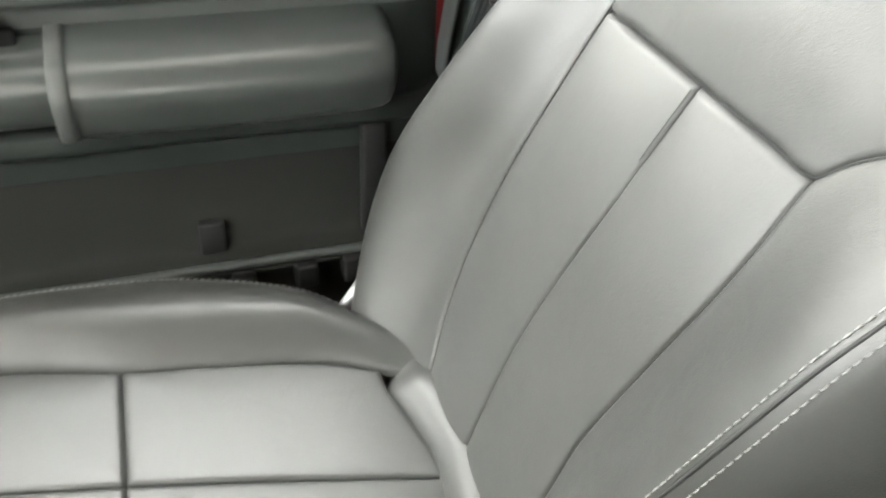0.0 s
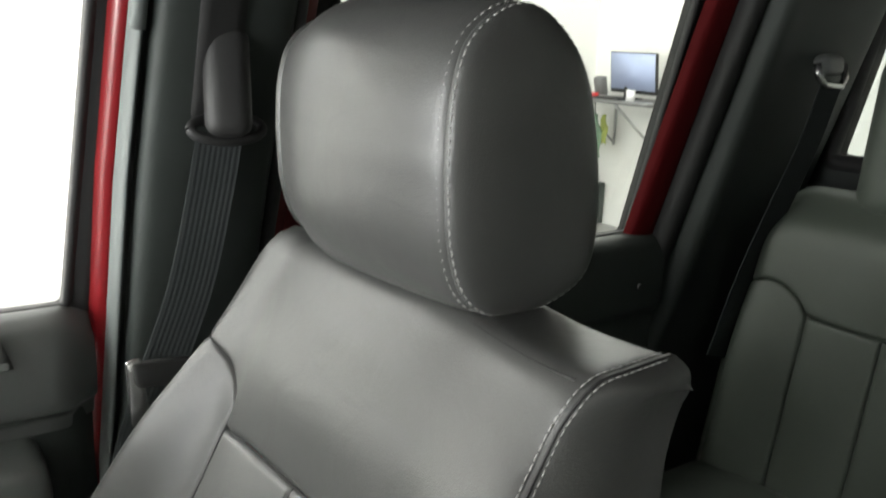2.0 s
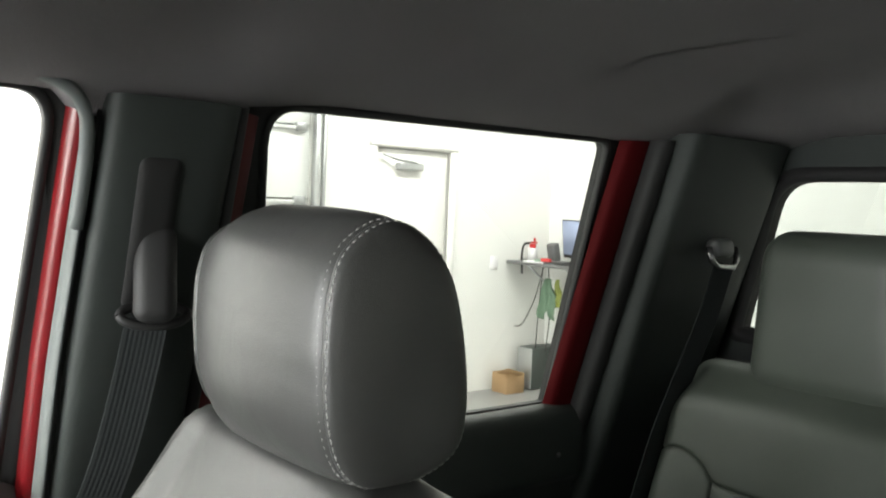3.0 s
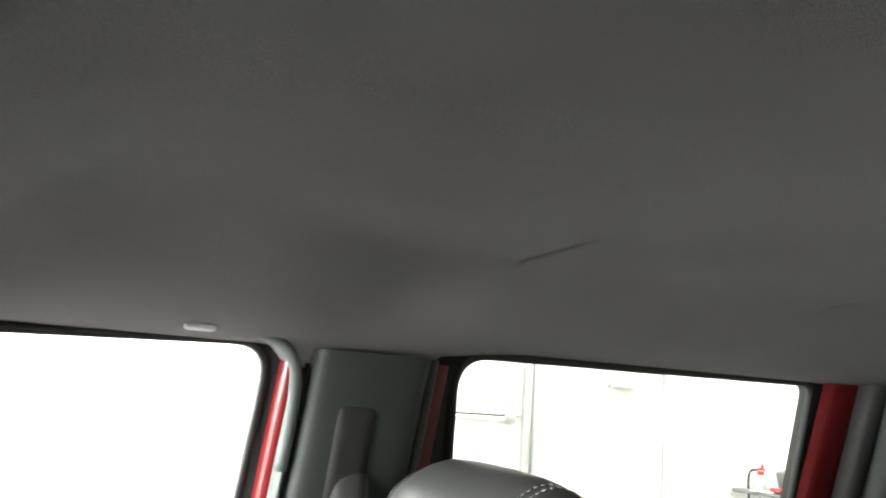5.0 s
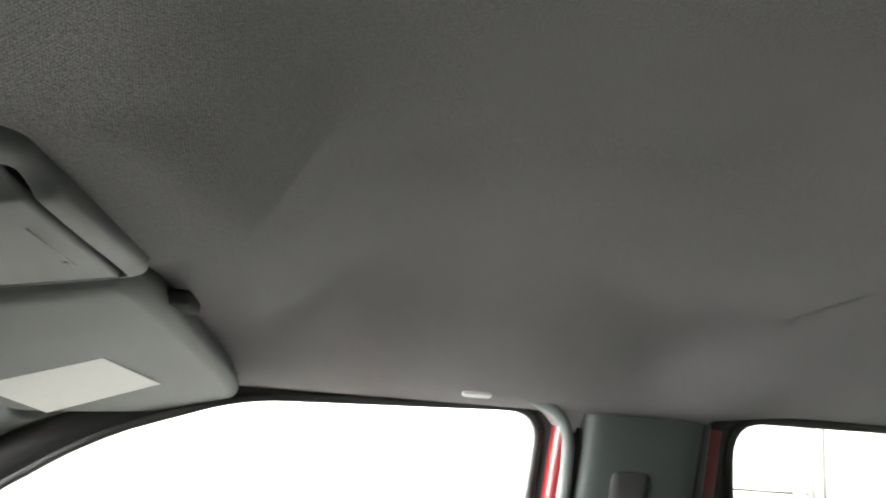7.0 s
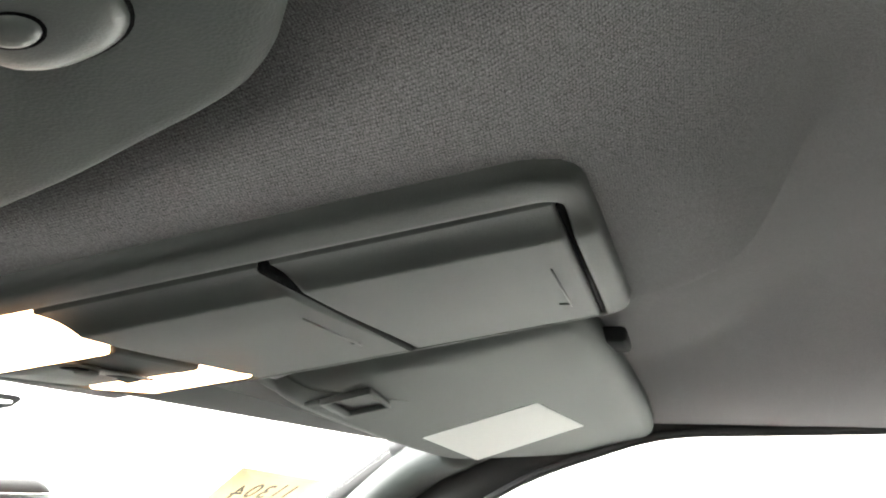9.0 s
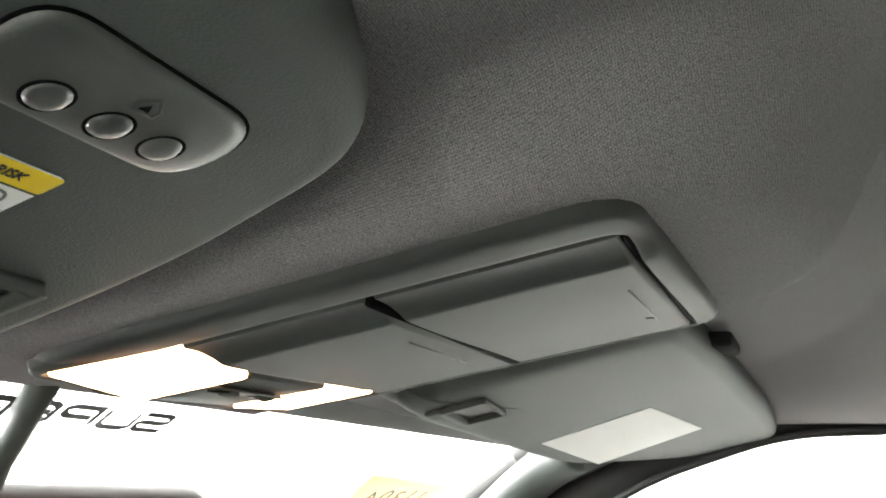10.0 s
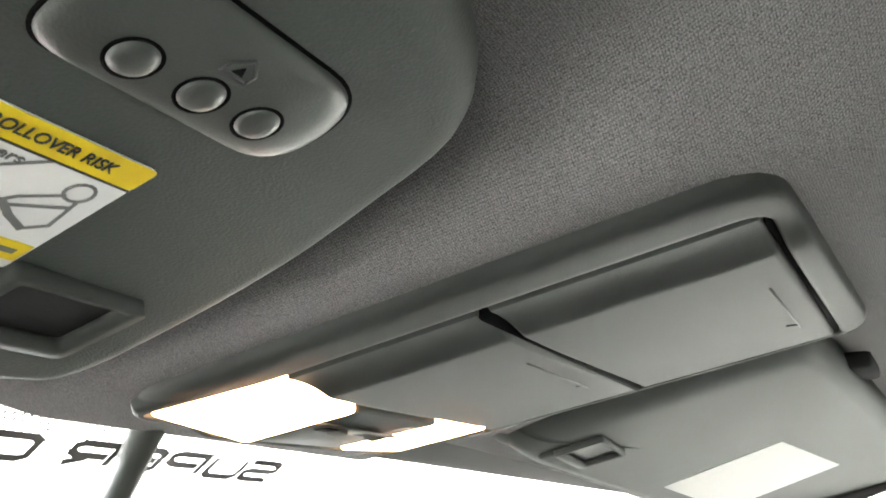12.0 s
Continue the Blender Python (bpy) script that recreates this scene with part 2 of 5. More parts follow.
def rbox(cx, cy, cz, sx, sy, sz, r=0.005, seg=3, m=None):
    bm = bmesh.new()
    bmesh.ops.create_cube(bm, size=1.0)
    bmesh.ops.scale(bm, vec=(sx, sy, sz), verts=bm.verts)
    if r > 0:
        bmesh.ops.bevel(bm, geom=bm.edges[:], offset=min(r, 0.49 * min(sx, sy, sz)), segments=seg, profile=0.5, affect="EDGES")
    if m is not None:
        bmesh.ops.transform(bm, matrix=m, verts=bm.verts)
    bmesh.ops.translate(bm, vec=(cx, cy, cz), verts=bm.verts)
    return bm


def tube(points, r, sides=10, cap=True, flat=1.0, up=(0, 0, 1)):
    """A round (or, with flat, oval) rod along points."""
    pts = [Vector(p) for p in points]
    bm = bmesh.new()
    rings = []
    for i, p in enumerate(pts):
        d = (pts[min(i + 1, len(pts) - 1)] - pts[max(i - 1, 0)]).normalized()
        a = d.cross(Vector(up))
        if a.length < 1e-4:
            a = d.cross(Vector((1, 0, 0)))
        a.normalize()
        b = d.cross(a).normalized()
        rings.append([bm.verts.new(p + a * (r * math.cos(2 * math.pi * k / sides)) + b * (r * flat * math.sin(2 * math.pi * k / sides)))
                      for k in range(sides)])
    for a, b in zip(rings, rings[1:]):
        for k in range(sides):
            bm.faces.new((a[k], a[(k + 1) % sides], b[(k + 1) % sides], b[k]))
    if cap:
        bm.faces.new(rings[0][::-1])
        bm.faces.new(rings[-1])
    bmesh.ops.recalc_face_normals(bm, faces=bm.faces[:])
    return bm


def spline(points, n):
    """A smooth run through points (Catmull-Rom), n steps a span."""
    p = [Vector(q) for q in points]
    p = [2 * p[0] - p[1]] + p + [2 * p[-1] - p[-2]]
    out = []
    for i in range(1, len(p) - 2):
        a, b, c, d = p[i - 1:i + 3]
        for k in range(n):
            t = k / n
            out.append(0.5 * ((2 * b) + (c - a) * t + (2 * a - 5 * b + 4 * c - d) * t * t + (3 * b - a - 3 * c + d) * t ** 3))
    out.append(p[-2])
    return out


def closed(points, n):
    """A smooth closed run through 2D points."""
    q = [points[-1]] + list(points) + [points[0], points[1]]
    run = spline([Vector((a, b, 0)) for a, b, *rest in q], n)
    return [(p.x, p.y) for p in run[n:-(n + 1)]]


def rounded(points, r, n=5):
    """A polygon's corners rounded; points are 2D, r a number or one per corner."""
    out = []
    m = len(points)
    for i in range(m):
        a, b, c = (Vector(points[(i + k) % m]) for k in (-1, 0, 1))
        rr = r[i] if isinstance(r, (list, tuple)) else r
        u, w = a - b, c - b
        rr = min(rr, 0.49 * u.length, 0.49 * w.length)
        p, q = b + u.normalized() * rr, b + w.normalized() * rr
        for k in range(n + 1):
            t = k / n
            out.append(tuple((1 - t) ** 2 * p + 2 * t * (1 - t) * b + t * t * q))
    return out


def plate(outline, to3d, thick, edge=0.002, seg=2, extra=()):
    """A slab: a 2D outline laid on a surface by to3d(x, y, h), with height thick and rounded rims."""
    bm = bmesh.new()
    n = len(outline)
    cx, cy = sum(p[0] for p in outline) / n, sum(p[1] for p in outline) / n
    smooth_rim = n > 40
    size = max(max(abs(p[0] - cx), abs(p[1] - cy)) for p in outline)

    def ring(inset, h):
        k = 1 - inset / size
        if smooth_rim and 0 < inset < (0.014 if extra else 0.03):
            return [bm.verts.new(to3d(x, y, h)) for x, y in grow(outline, -inset)]
        if smooth_rim and extra and inset > 0:
            k = 1 - (inset - 0.0125) / size
            return [bm.verts.new(to3d(cx + (x - cx) * k, cy + (y - cy) * k, h)) for x, y in grow(outline, -0.0125)]
        return [bm.verts.new(to3d(cx + (x - cx) * k, cy + (y - cy) * k, h)) for x, y in outline]
    rings = [ring(0, 0), ring(0, thick - edge)]
    for s in range(1, seg + 1):
        a = math.pi / 2 * s / seg
        rings.append(ring(edge * (1 - math.cos(a)), thick - edge + edge * math.sin(a)))
    for inset in extra:
        rings.append(ring(inset, thick))
    rings.append(ring(size * 0.5, thick))
    for a, b in zip(rings, rings[1:]):
        for i in range(n):
            bm.faces.new((a[i], a[(i + 1) % n], b[(i + 1) % n], b[i]))
    bm.faces.new(rings[-1])
    bm.faces.new(rings[0][::-1])
    bmesh.ops.recalc_face_normals(bm, faces=bm.faces[:])
    return bm


def pillow(outline, to3d, base, rise):
    """A softly domed pad within an outline."""
    bm = bmesh.new()
    n = len(outline)
    cx, cy = sum(p[0] for p in outline) / n, sum(p[1] for p in outline) / n
    rings = []
    for k, h in ((1.0, -0.4), (1.0, 0.25), (0.985, 0.45), (0.96, 0.60), (0.92, 0.74), (0.86, 0.85), (0.76, 0.93), (0.6, 0.98), (0.35, 1.0), (0.1, 1.0)):
        rings.append([bm.verts.new(to3d(cx + (x - cx) * k, cy + (y - cy) * k, base + rise * h)) for x, y in outline])
    for a, b in zip(rings, rings[1:]):
        for i in range(n):
            bm.faces.new((a[i], a[(i + 1) % n], b[(i + 1) % n], b[i]))
    bm.faces.new(rings[-1])
    bmesh.ops.recalc_face_normals(bm, faces=bm.faces[:])
    return bm


def join(bms):
    out = bmesh.new()
    for b in bms:
        me = bpy.data.meshes.new("tmp")
        b.to_mesh(me)
        b.free()
        out.from_mesh(me)
        bpy.data.meshes.remove(me)
    return out


def ring_strip(outer, inner, to3d, h0, h1):
    """A flat frame between two outlines of equal count, with thickness h0 to h1."""
    bm = bmesh.new()
    n = len(outer)
    lo = [[bm.verts.new(to3d(x, y, h)) for x, y in loop] for loop, h in ((outer, h0), (outer, h1), (inner, h1), (inner, h0))]
    for a, b in zip(lo, lo[1:] + lo[:1]):
        for i in range(n):
            bm.faces.new((a[i], a[(i + 1) % n], b[(i + 1) % n], b[i]))
    bmesh.ops.recalc_face_normals(bm, faces=bm.faces[:])
    return bm


def text_mesh(words, size, place, extrude=0.0003, bold=0.0):
    """Writing as a mesh, laid out by the 4x4 matrix place."""
    cu = bpy.data.curves.new("writing", "FONT")
    cu.body, cu.size, cu.extrude, cu.offset = words, size, extrude, bold
    cu.align_x, cu.align_y = "CENTER", "CENTER"
    ob = bpy.data.objects.new("writing", cu)
    scene.collection.objects.link(ob)
    me = bpy.data.meshes.new_from_object(ob.evaluated_get(bpy.context.evaluated_depsgraph_get()))
    bm = bmesh.new()
    bm.from_mesh(me)
    bmesh.ops.transform(bm, matrix=place, verts=bm.verts)
    bpy.data.objects.remove(ob)
    bpy.data.curves.remove(cu)
    bpy.data.meshes.remove(me)
    return bm


def stitches(path, normal, length=0.0048, gap=0.0018, r=0.0005):
    """Thread stitches along a run of points, lying on the skin."""
    pts = [Vector(p) for p in path]
    dist = [0.0]
    for a, b in zip(pts, pts[1:]):
        dist.append(dist[-1] + (b - a).length)

    def at(s):
        for i in range(len(pts) - 1):
            if dist[i + 1] >= s:
                k = (s - dist[i]) / max(dist[i + 1] - dist[i], 1e-9)
                return pts[i].lerp(pts[i + 1], k)
        return pts[-1]
    out, faces = [], []
    s = 0.0
    nrm = Vector(normal).normalized()
    while s + length < dist[-1]:
        a, b = at(s), at(s + length)
        d = (b - a).normalized()
        side = d.cross(nrm).normalized() * r
        up = nrm * r * 1.1
        mid = (a + b) / 2 + up
        k = len(out)
        out += [a - up, a + side, a + up * 0.6, a - side, mid + side * 1.2, mid + up * 0.5, mid - side * 1.2, b - up, b + side, b + up * 0.6, b - side]
        faces += [(k + 1, k + 2, k + 5, k + 4), (k + 2, k + 3, k + 6, k + 5), (k + 4, k + 5, k + 9, k + 8), (k + 5, k + 6, k + 10, k + 9),
                  (k, k + 1, k + 4, k + 8, k + 7), (k + 3, k, k + 7, k + 10, k + 6), (k + 1, k, k + 3, k + 2), (k + 8, k + 9, k + 10, k + 7)]
        s += length + gap
    me = bpy.data.meshes.new("stitches")
    me.from_pydata([tuple(v) for v in out], [], faces)
    bm = bmesh.new()
    bm.from_mesh(me)
    bpy.data.meshes.remove(me)
    bmesh.ops.recalc_face_normals(bm, faces=bm.faces[:])
    return bm


# ---- the cab: side walls ----
def glass_x(z, off=0.0):
    """The side glass leans inwards; off: metres nearer to the cab's middle."""
    return 0.835 - off - 0.314 * (max(z, 0.55) - 0.805)


MID = -0.03          # the cab's middle line
SIDE_RIGHT, SIDE_LEFT = 1, -1


def on_side(side, y, z, off=0.0):
    x = glass_x(z, off)
    return (x, y, z) if side > 0 else (2 * MID - x, y, z)


FRONT_WINDOW = rounded([(-0.070, 0.795), (-0.091, 1.246), (0.275, 1.232), (0.44, 1.175), (1.02, 0.80)], [0.008, 0.045, 0.05, 0.06, 0.02], 6)
REAR_WINDOW = rounded([(-0.405, 0.782), (-0.336, 1.252), (-0.970, 1.257), (-1.008, 0.781)], [0.02, 0.05, 0.02, 0.008], 6)


def grow(outline, d):
    """The outline moved outwards by d, point by point."""
    n = len(outline)
    out = []
    area = sum(outline[i][0] * outline[(i + 1) % n][1] - outline[(i + 1) % n][0] * outline[i][1] for i in range(n))
    s = 1 if area > 0 else -1
    for i in range(n):
        a, b = Vector(outline[i - 1]), Vector(outline[(i + 1) % n])
        t = (b - a)
        t = t.normalized() if t.length > 1e-9 else Vector((1, 0))
        out.append((outline[i][0] + s * d * t.y, outline[i][1] - s * d * t.x))
    return out


def side_windows(side):
    word = "passenger" if side > 0 else "driver"
    for outline, which, no in ((FRONT_WINDOW, "front", 1), (REAR_WINDOW, "rear", 2)):
        win = thing("window_%d" % (no if side > 0 else no + 2), ("clear" if which == "front" else "lightly tinted") + " %s side window in a black rubber frame" % which, "window", kind="structure")
        lay = lambda y, z, h: on_side(side, y, z, h)
        part("window_frame", ring_strip(grow(outline, 0.055 if which == "front" else 0.034), outline, lay, -0.02, 0.004), RUBBER, win)
        part("weatherstrip", ring_strip(grow(outline, 0.006), grow(outline, -0.003), lay, -0.006, 0.007), PLASTIC_DARK, win)
        bm = bmesh.new()
        bm.faces.new([bm.verts.new(on_side(side, y, z, -0.004)) for y, z in outline])
        pane = part("pane", bm, GLASS if which == "front" else GLASS_SMOKE, win, flat=True)
        pane.visible_shadow = which == "rear"


def sheet_with_holes(side, y0, y1, z0, z1, holes, off, mat, name, label):
    """A side wall of painted metal with window openings through it."""
    bm = bmesh.new()
    loops = [[(y0, z0), (y1, z0), (y1, 0.835), (0.50, z1 - 0.06), (0.44, z1), (y0, z1)]] + holes
    edges = []
    for loop in loops:
        vs = [bm.verts.new((0, y, z)) for y, z in loop]
        edges += [bm.edges.new((vs[i], vs[(i + 1) % len(vs)])) for i in range(len(vs))]
    bmesh.ops.triangle_fill(bm, use_beauty=True, edges=edges)
    geom = bmesh.ops.extrude_face_region(bm, geom=bm.faces[:])
    moved = {v for v in geom["geom"] if isinstance(v, bmesh.types.BMVert)}
    for v in bm.verts:
        v.co = on_side(side, v.co.y, v.co.z, off - (0.03 if v in moved else 0))
    bmesh.ops.recalc_face_normals(bm, faces=bm.faces[:])
    return single(name, bm, mat, label, "body side", kind="structure", flat=True)


for side in (SIDE_RIGHT, SIDE_LEFT):
    side_windows(side)
    sheet_with_holes(side, -1.55, 1.10, -0.05, 1.30, [grow(FRONT_WINDOW, 0.030), grow(REAR_WINDOW, 0.030)], -0.01, RED,
                     "wall_right" if side > 0 else "wall_left", "red painted steel body side with window openings")

# Unseen lining, added to keep red bounce light out of the cab.
sheet_with_holes(SIDE_LEFT, -1.39, 1.05, -0.04, 1.26, [grow(FRONT_WINDOW, 0.030), grow(REAR_WINDOW, 0.030)], 0.022, PLASTIC, "wall_lining", "unseen dark grey plastic lining of the driver's side with window openings")

# ---- pillars on the passenger side ----


def vertical_strip(profile, z0, z1, n=26, lean=0.0, kind=None):
    """A pillar skin: profile is a run of (y, off) pairs, carried up along the leaning side; kind(z) shifts y."""
    ps = [tuple(p) for p in profile]

    def at(u, v):
        i = min(int(u), len(ps) - 2)
        k = u - i
        y = ps[i][0] * (1 - k) + ps[i + 1][0] * k
        off = ps[i][1] * (1 - k) + ps[i + 1][1] * k
        return on_side(SIDE_RIGHT, y + (kind(v, k) if kind else lean * max(v - 0.95, 0.0)), v, off)
    return grid(at, [float(i) for i in range(len(ps))], steps(z0, z1, n))


def sprofile(points, n=5):
    return [(p.x, p.y) for p in spline([Vector((a, b, 0)) for a, b in points], n)]


b_pillar = thing("pillar_trim", "dark grey plastic trim of the door pillar", "pillar", kind="structure")
part("painted_flange", vertical_strip(sprofile([(-0.094, 0.008), (-0.096, 0.018), (-0.100, 0.026), (-0.107, 0.030), (-0.113, 0.028)]), 0.30, 1.236, lean=-0.035), RED, b_pillar,
     "glossy red painted door flange")
part("door_seal", vertical_strip(sprofile([(-0.107, 0.026), (-0.107, 0.044), (-0.110, 0.055), (-0.114, 0.056), (-0.117, 0.046)]), 0.25, 1.20, lean=-0.035), SEAL, b_pillar,
     "grey rubber door seal")
# Black strip for the shade in the gap between seal and trim.
part("seal_shadow_gap", vertical_strip([(-0.114, 0.050), (-0.121, 0.040), (-0.128, 0.05)], 0.25, 1.225, lean=-0.035), RUBBER, b_pillar)
part("trim_panel", vertical_strip(sprofile([(-0.123, 0.040), (-0.1235, 0.056), (-0.1265, 0.067), (-0.137, 0.074), (-0.165, 0.077), (-0.205, 0.077),
                                            (-0.250, 0.073), (-0.268, 0.062), (-0.275, 0.040), (-0.276, 0.015)], 4), 0.25, 1.241,
                                  lean=-0.03), PLASTIC_TRIM, b_pillar)
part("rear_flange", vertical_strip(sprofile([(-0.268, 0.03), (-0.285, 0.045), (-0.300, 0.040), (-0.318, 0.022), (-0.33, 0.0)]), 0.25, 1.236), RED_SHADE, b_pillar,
     "red painted flange of the rear doorway, shade put into its colour")
part("rear_seal", vertical_strip(sprofile([(-0.270, 0.05), (-0.276, 0.062), (-0.286, 0.062), (-0.290, 0.045)]), 0.25, 1.240), RUBBER, b_pillar)

part("seal_bend", tube(spline([on_side(SIDE_RIGHT, y, z, o) for y, z, o in ((0.02, 1.262, 0.030), (-0.045, 1.258, 0.040), (-0.086, 1.247, 0.049), (-0.110, 1.222, 0.054), (-0.1165, 1.17, 0.0545), (-0.115, 1.10, 0.0545))], 6), 0.0075, 8), SEAL, b_pillar, "grey rubber door seal")
c_pillar = thing("pillar_trim", "dark grey plastic trim of the rear pillar", "pillar", kind="structure")
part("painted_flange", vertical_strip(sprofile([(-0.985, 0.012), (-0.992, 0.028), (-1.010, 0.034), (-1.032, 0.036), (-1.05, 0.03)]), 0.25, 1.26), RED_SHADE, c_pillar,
     "red painted flange of the rear doorway, shade put into its colour")
part("door_seal", vertical_strip(sprofile([(-1.036, 0.03), (-1.034, 0.055), (-1.042, 0.068), (-1.060, 0.070), (-1.072, 0.055)]), 0.20, 1.262), RUBBER, c_pillar,
     "black rubber door seal")
part("trim_panel", vertical_strip(sprofile([(-1.064, 0.05), (-1.066, 0.085), (-1.080, 0.105), (-1.13, 0.104), (-1.22, 0.108), (-1.31, 0.102), (-1.37, 0.092), (-1.405, 0.075)], 4),
                                  0.20, 1.275), PLASTIC_TRIM, c_pillar)

# A-pillar, from the roof's front corner down along the windscreen
for side in (SIDE_RIGHT, SIDE_LEFT):
    a_pillar = thing("pillar_trim", "grey plastic trim along the windscreen", "pillar", kind="structure")
    run = [(0.66, 0.50, 1.215), (0.705, 0.57, 1.182), (0.755, 0.68, 1.10), (0.80, 0.83, 0.98), (0.84, 1.0, 0.84)]
    if side < 0:
        run = [(2 * MID - x, y, z) for x, y, z in run]
    part("trim_panel", tube(spline(run, 6), 0.036, 14, flat=0.75), PLASTIC_TRIM, a_pillar)
    run2 = [(x + 0.020 * side, y - 0.035, z + 0.004) for x, y, z in run]
    part("door_seal", tube(spline(run2, 6), 0.016, 10), RUBBER, a_pillar)

# ---- headliner ----


POD = rounded([(-0.142, 0.62), (-0.142, 0.292), (-0.098, 0.246), (0.028, 0.228), (0.066, 0.246), (0.080, 0.300), (0.080, 0.62)], [0.002, 0.03, 0.04, 0.03, 0.02, 0.02, 0.002], 4)


def pod_distance(x, y):
    """How far a place lies outside the console's nose in plan; negative inside."""
    best, inside = 9.0, False
    for (ax, ay), (bx, by) in zip(POD, POD[1:] + POD[:1]):
        ex_, ey_ = bx - ax, by - ay
        k = min(max(((x - ax) * ex_ + (y - ay) * ey_) / max(ex_ * ex_ + ey_ * ey_, 1e-12), 0.0), 1.0)
        best = min(best, math.hypot(x - ax - k * ex_, y - ay - k * ey_))
        if (ay > y) != (by > y) and x < ax + ex_ * (y - ay) / ey_:
            inside = not inside
    return -best if inside else best


def roof_z(x, y):
    a = abs(x - MID)
    scoop = 0.18 * (smooth01(0.26, 0.13, y) * smooth01(-0.24, 0.02, y)) + 0.075 * (smooth01(-0.06, -0.36, y) * smooth01(-1.2, -1.0, y))
    start = 0.545 - scoop
    z = 1.350 - 0.006 * (a / 0.5) ** 2
    front = max(0.0, y - 0.12)
    z -= 0.288 * front * smooth01(0.0, 0.10, front)
    z -= 0.05 * smooth01(-1.05, -1.42, y)
    edge = 1.2475 + 0.0155 * smooth01(-0.25, -0.45, y) - 0.05 * max(a - 0.66, 0) - 0.14 * max(y - 0.32, 0)
    edge -= 0.024 * smooth01(-0.085, -0.115, y) * smooth01(-0.31, -0.27, y) * smooth01(0.66, 0.71, a)
    t = smooth01(start, 0.700, a)
    z = z * (1 - t) + min(z, edge) * t
    # the swelling that carries the overhead console: a flat nose with steep flanks, the cloth dipping towards it
    d = pod_distance(x, y)
    z -= 0.006 * smooth01(0.20, 0.02, d) * smooth01(-0.05, -0.16, x) * smooth01(0.10, 0.22, y)
    b = smooth01(0.046 if x < 0.05 else 0.030, 0.0, d)
    # two creases pressed across the cloth towards the passenger side
    for yc, x0, x1 in ((-0.297, 0.34, 0.47), (-0.765, 0.28, 0.48)):
        if y < yc:
            z += 0.0095 * math.exp((y - yc) / 0.055) * smooth01(x0 - 0.03, x0 + 0.06, x) * smooth01(x1 + 0.04, x1 - 0.06, x)
    low = 1.2418 - 0.18 * (y - 0.385)
    return z * (1 - b) + min(z, low) * b


ys = sorted(set([round(v, 4) for v in steps(-1.44, -0.35, 110) + steps(-0.35, 0.568, 150)]))
xs = sorted(set([round(v, 4) for v in steps(-0.755, -0.30, 30) + steps(-0.30, 0.20, 100) + steps(0.20, 0.695, 70)]))
ceiling = single("ceiling", grid(lambda x, y: (x, y, roof_z(x, y)), xs, ys), CLOTH, "charcoal knitted cloth headliner", "headliner", kind="structure")
roof = single("roof", rbox(MID, -0.45, 1.42, 1.46, 2.1, 0.03, 0.01), RED, "red painted steel roof skin", "roof", kind="structure")
for side in (SIDE_RIGHT, SIDE_LEFT):
    f = (lambda p: p) if side > 0 else (lambda p: (2 * MID - p[0], p[1], p[2]))
    rail = [f((0.700, y, 1.270 - 0.14 * max(y - 0.30, 0) ** 1.0 - (0.10 * max(y - 0.42, 0)))) for y in steps(-1.40, 0.60, 40)]
    single("trim", tube(rail, 0.012, 8), RUBBER, "black rubber seal along the roof rail", "roof rail seal", kind="structure")

# the small reflector on the roof rail
clip_dir = Vector((0.02, 0, roof_z(0.629, 0.004) - roof_z(0.609, 0.004))).normalized()
clip_out = Vector((clip_dir.z, 0, -clip_dir.x))
clip_mid = Vector((0.619, 0.006, roof_z(0.619, 0.006)))
single("roof_clip", plate(rounded([(-0.0175, -0.0065), (0.0175, -0.0065), (0.0175, 0.0065), (-0.0175, 0.0065)], 0.0064, 6),
                                   lambda u, v, h: clip_mid + clip_dir * v + clip_out * (h - 0.002) + Vector((0, u, 0)), 0.006, 0.002),
                surface("clip_plastic", (0.46, 0.46, 0.45), 0.5, bump=0.02), "small grey oblong plastic clip on the headliner", "trim clip")

# ---- overhead console ----


def con0(x, y, h=0.0):
    """A place on the plane of the console's lower face; h: metres towards the floor."""
    return (x, y - 0.177 * h, 1.236 - 0.18 * (y - 0.385) - 0.984 * h)


def con(x, y, h=0.0):
    """The same on the shaped face: a shelf along the near side that swings down to the flat of the lids."""
    t = min(max((x + 0.106) / 0.021, 0.0), 1.0)
    return con0(x, y, h - 0.0030 + 0.0040 * t * t - 0.0030 * smooth01(-0.07, 0.065, x))


console = thing("overhead_console", "grey plastic overhead console with two storage bins and lit map lamps", "overhead console")
outer = rounded([(-0.1390, 0.278), (0.071, 0.272), (0.076, 0.480), (0.060, 0.537), (-0.126, 0.541), (-0.1400, 0.522)], [0.024, 0.020, 0.02, 0.02, 0.02, 0.02], 7)
inner = rounded([(-0.1125, 0.2864), (0.0655, 0.2862), (0.0665, 0.472), (0.0535, 0.533), (-0.1245, 0.535), (-0.1135, 0.472)], [0.010, 0.003, 0.002, 0.004, 0.004, 0.004], 7)


def densify(outline, corner, count):
    """Adds points along the straight sides between corners of so many points each."""
    out = []
    for k, p in enumerate(outline):
        out.append(p)
        if k % corner == corner - 1:
            q = outline[(k + 1) % len(outline)]
            out += [(p[0] + (q[0] - p[0]) * i / count, p[1] + (q[1] - p[1]) * i / count) for i in range(1, count)]
    return out


outer, inner = densify(outer, 8, 36), densify(inner, 8, 36)


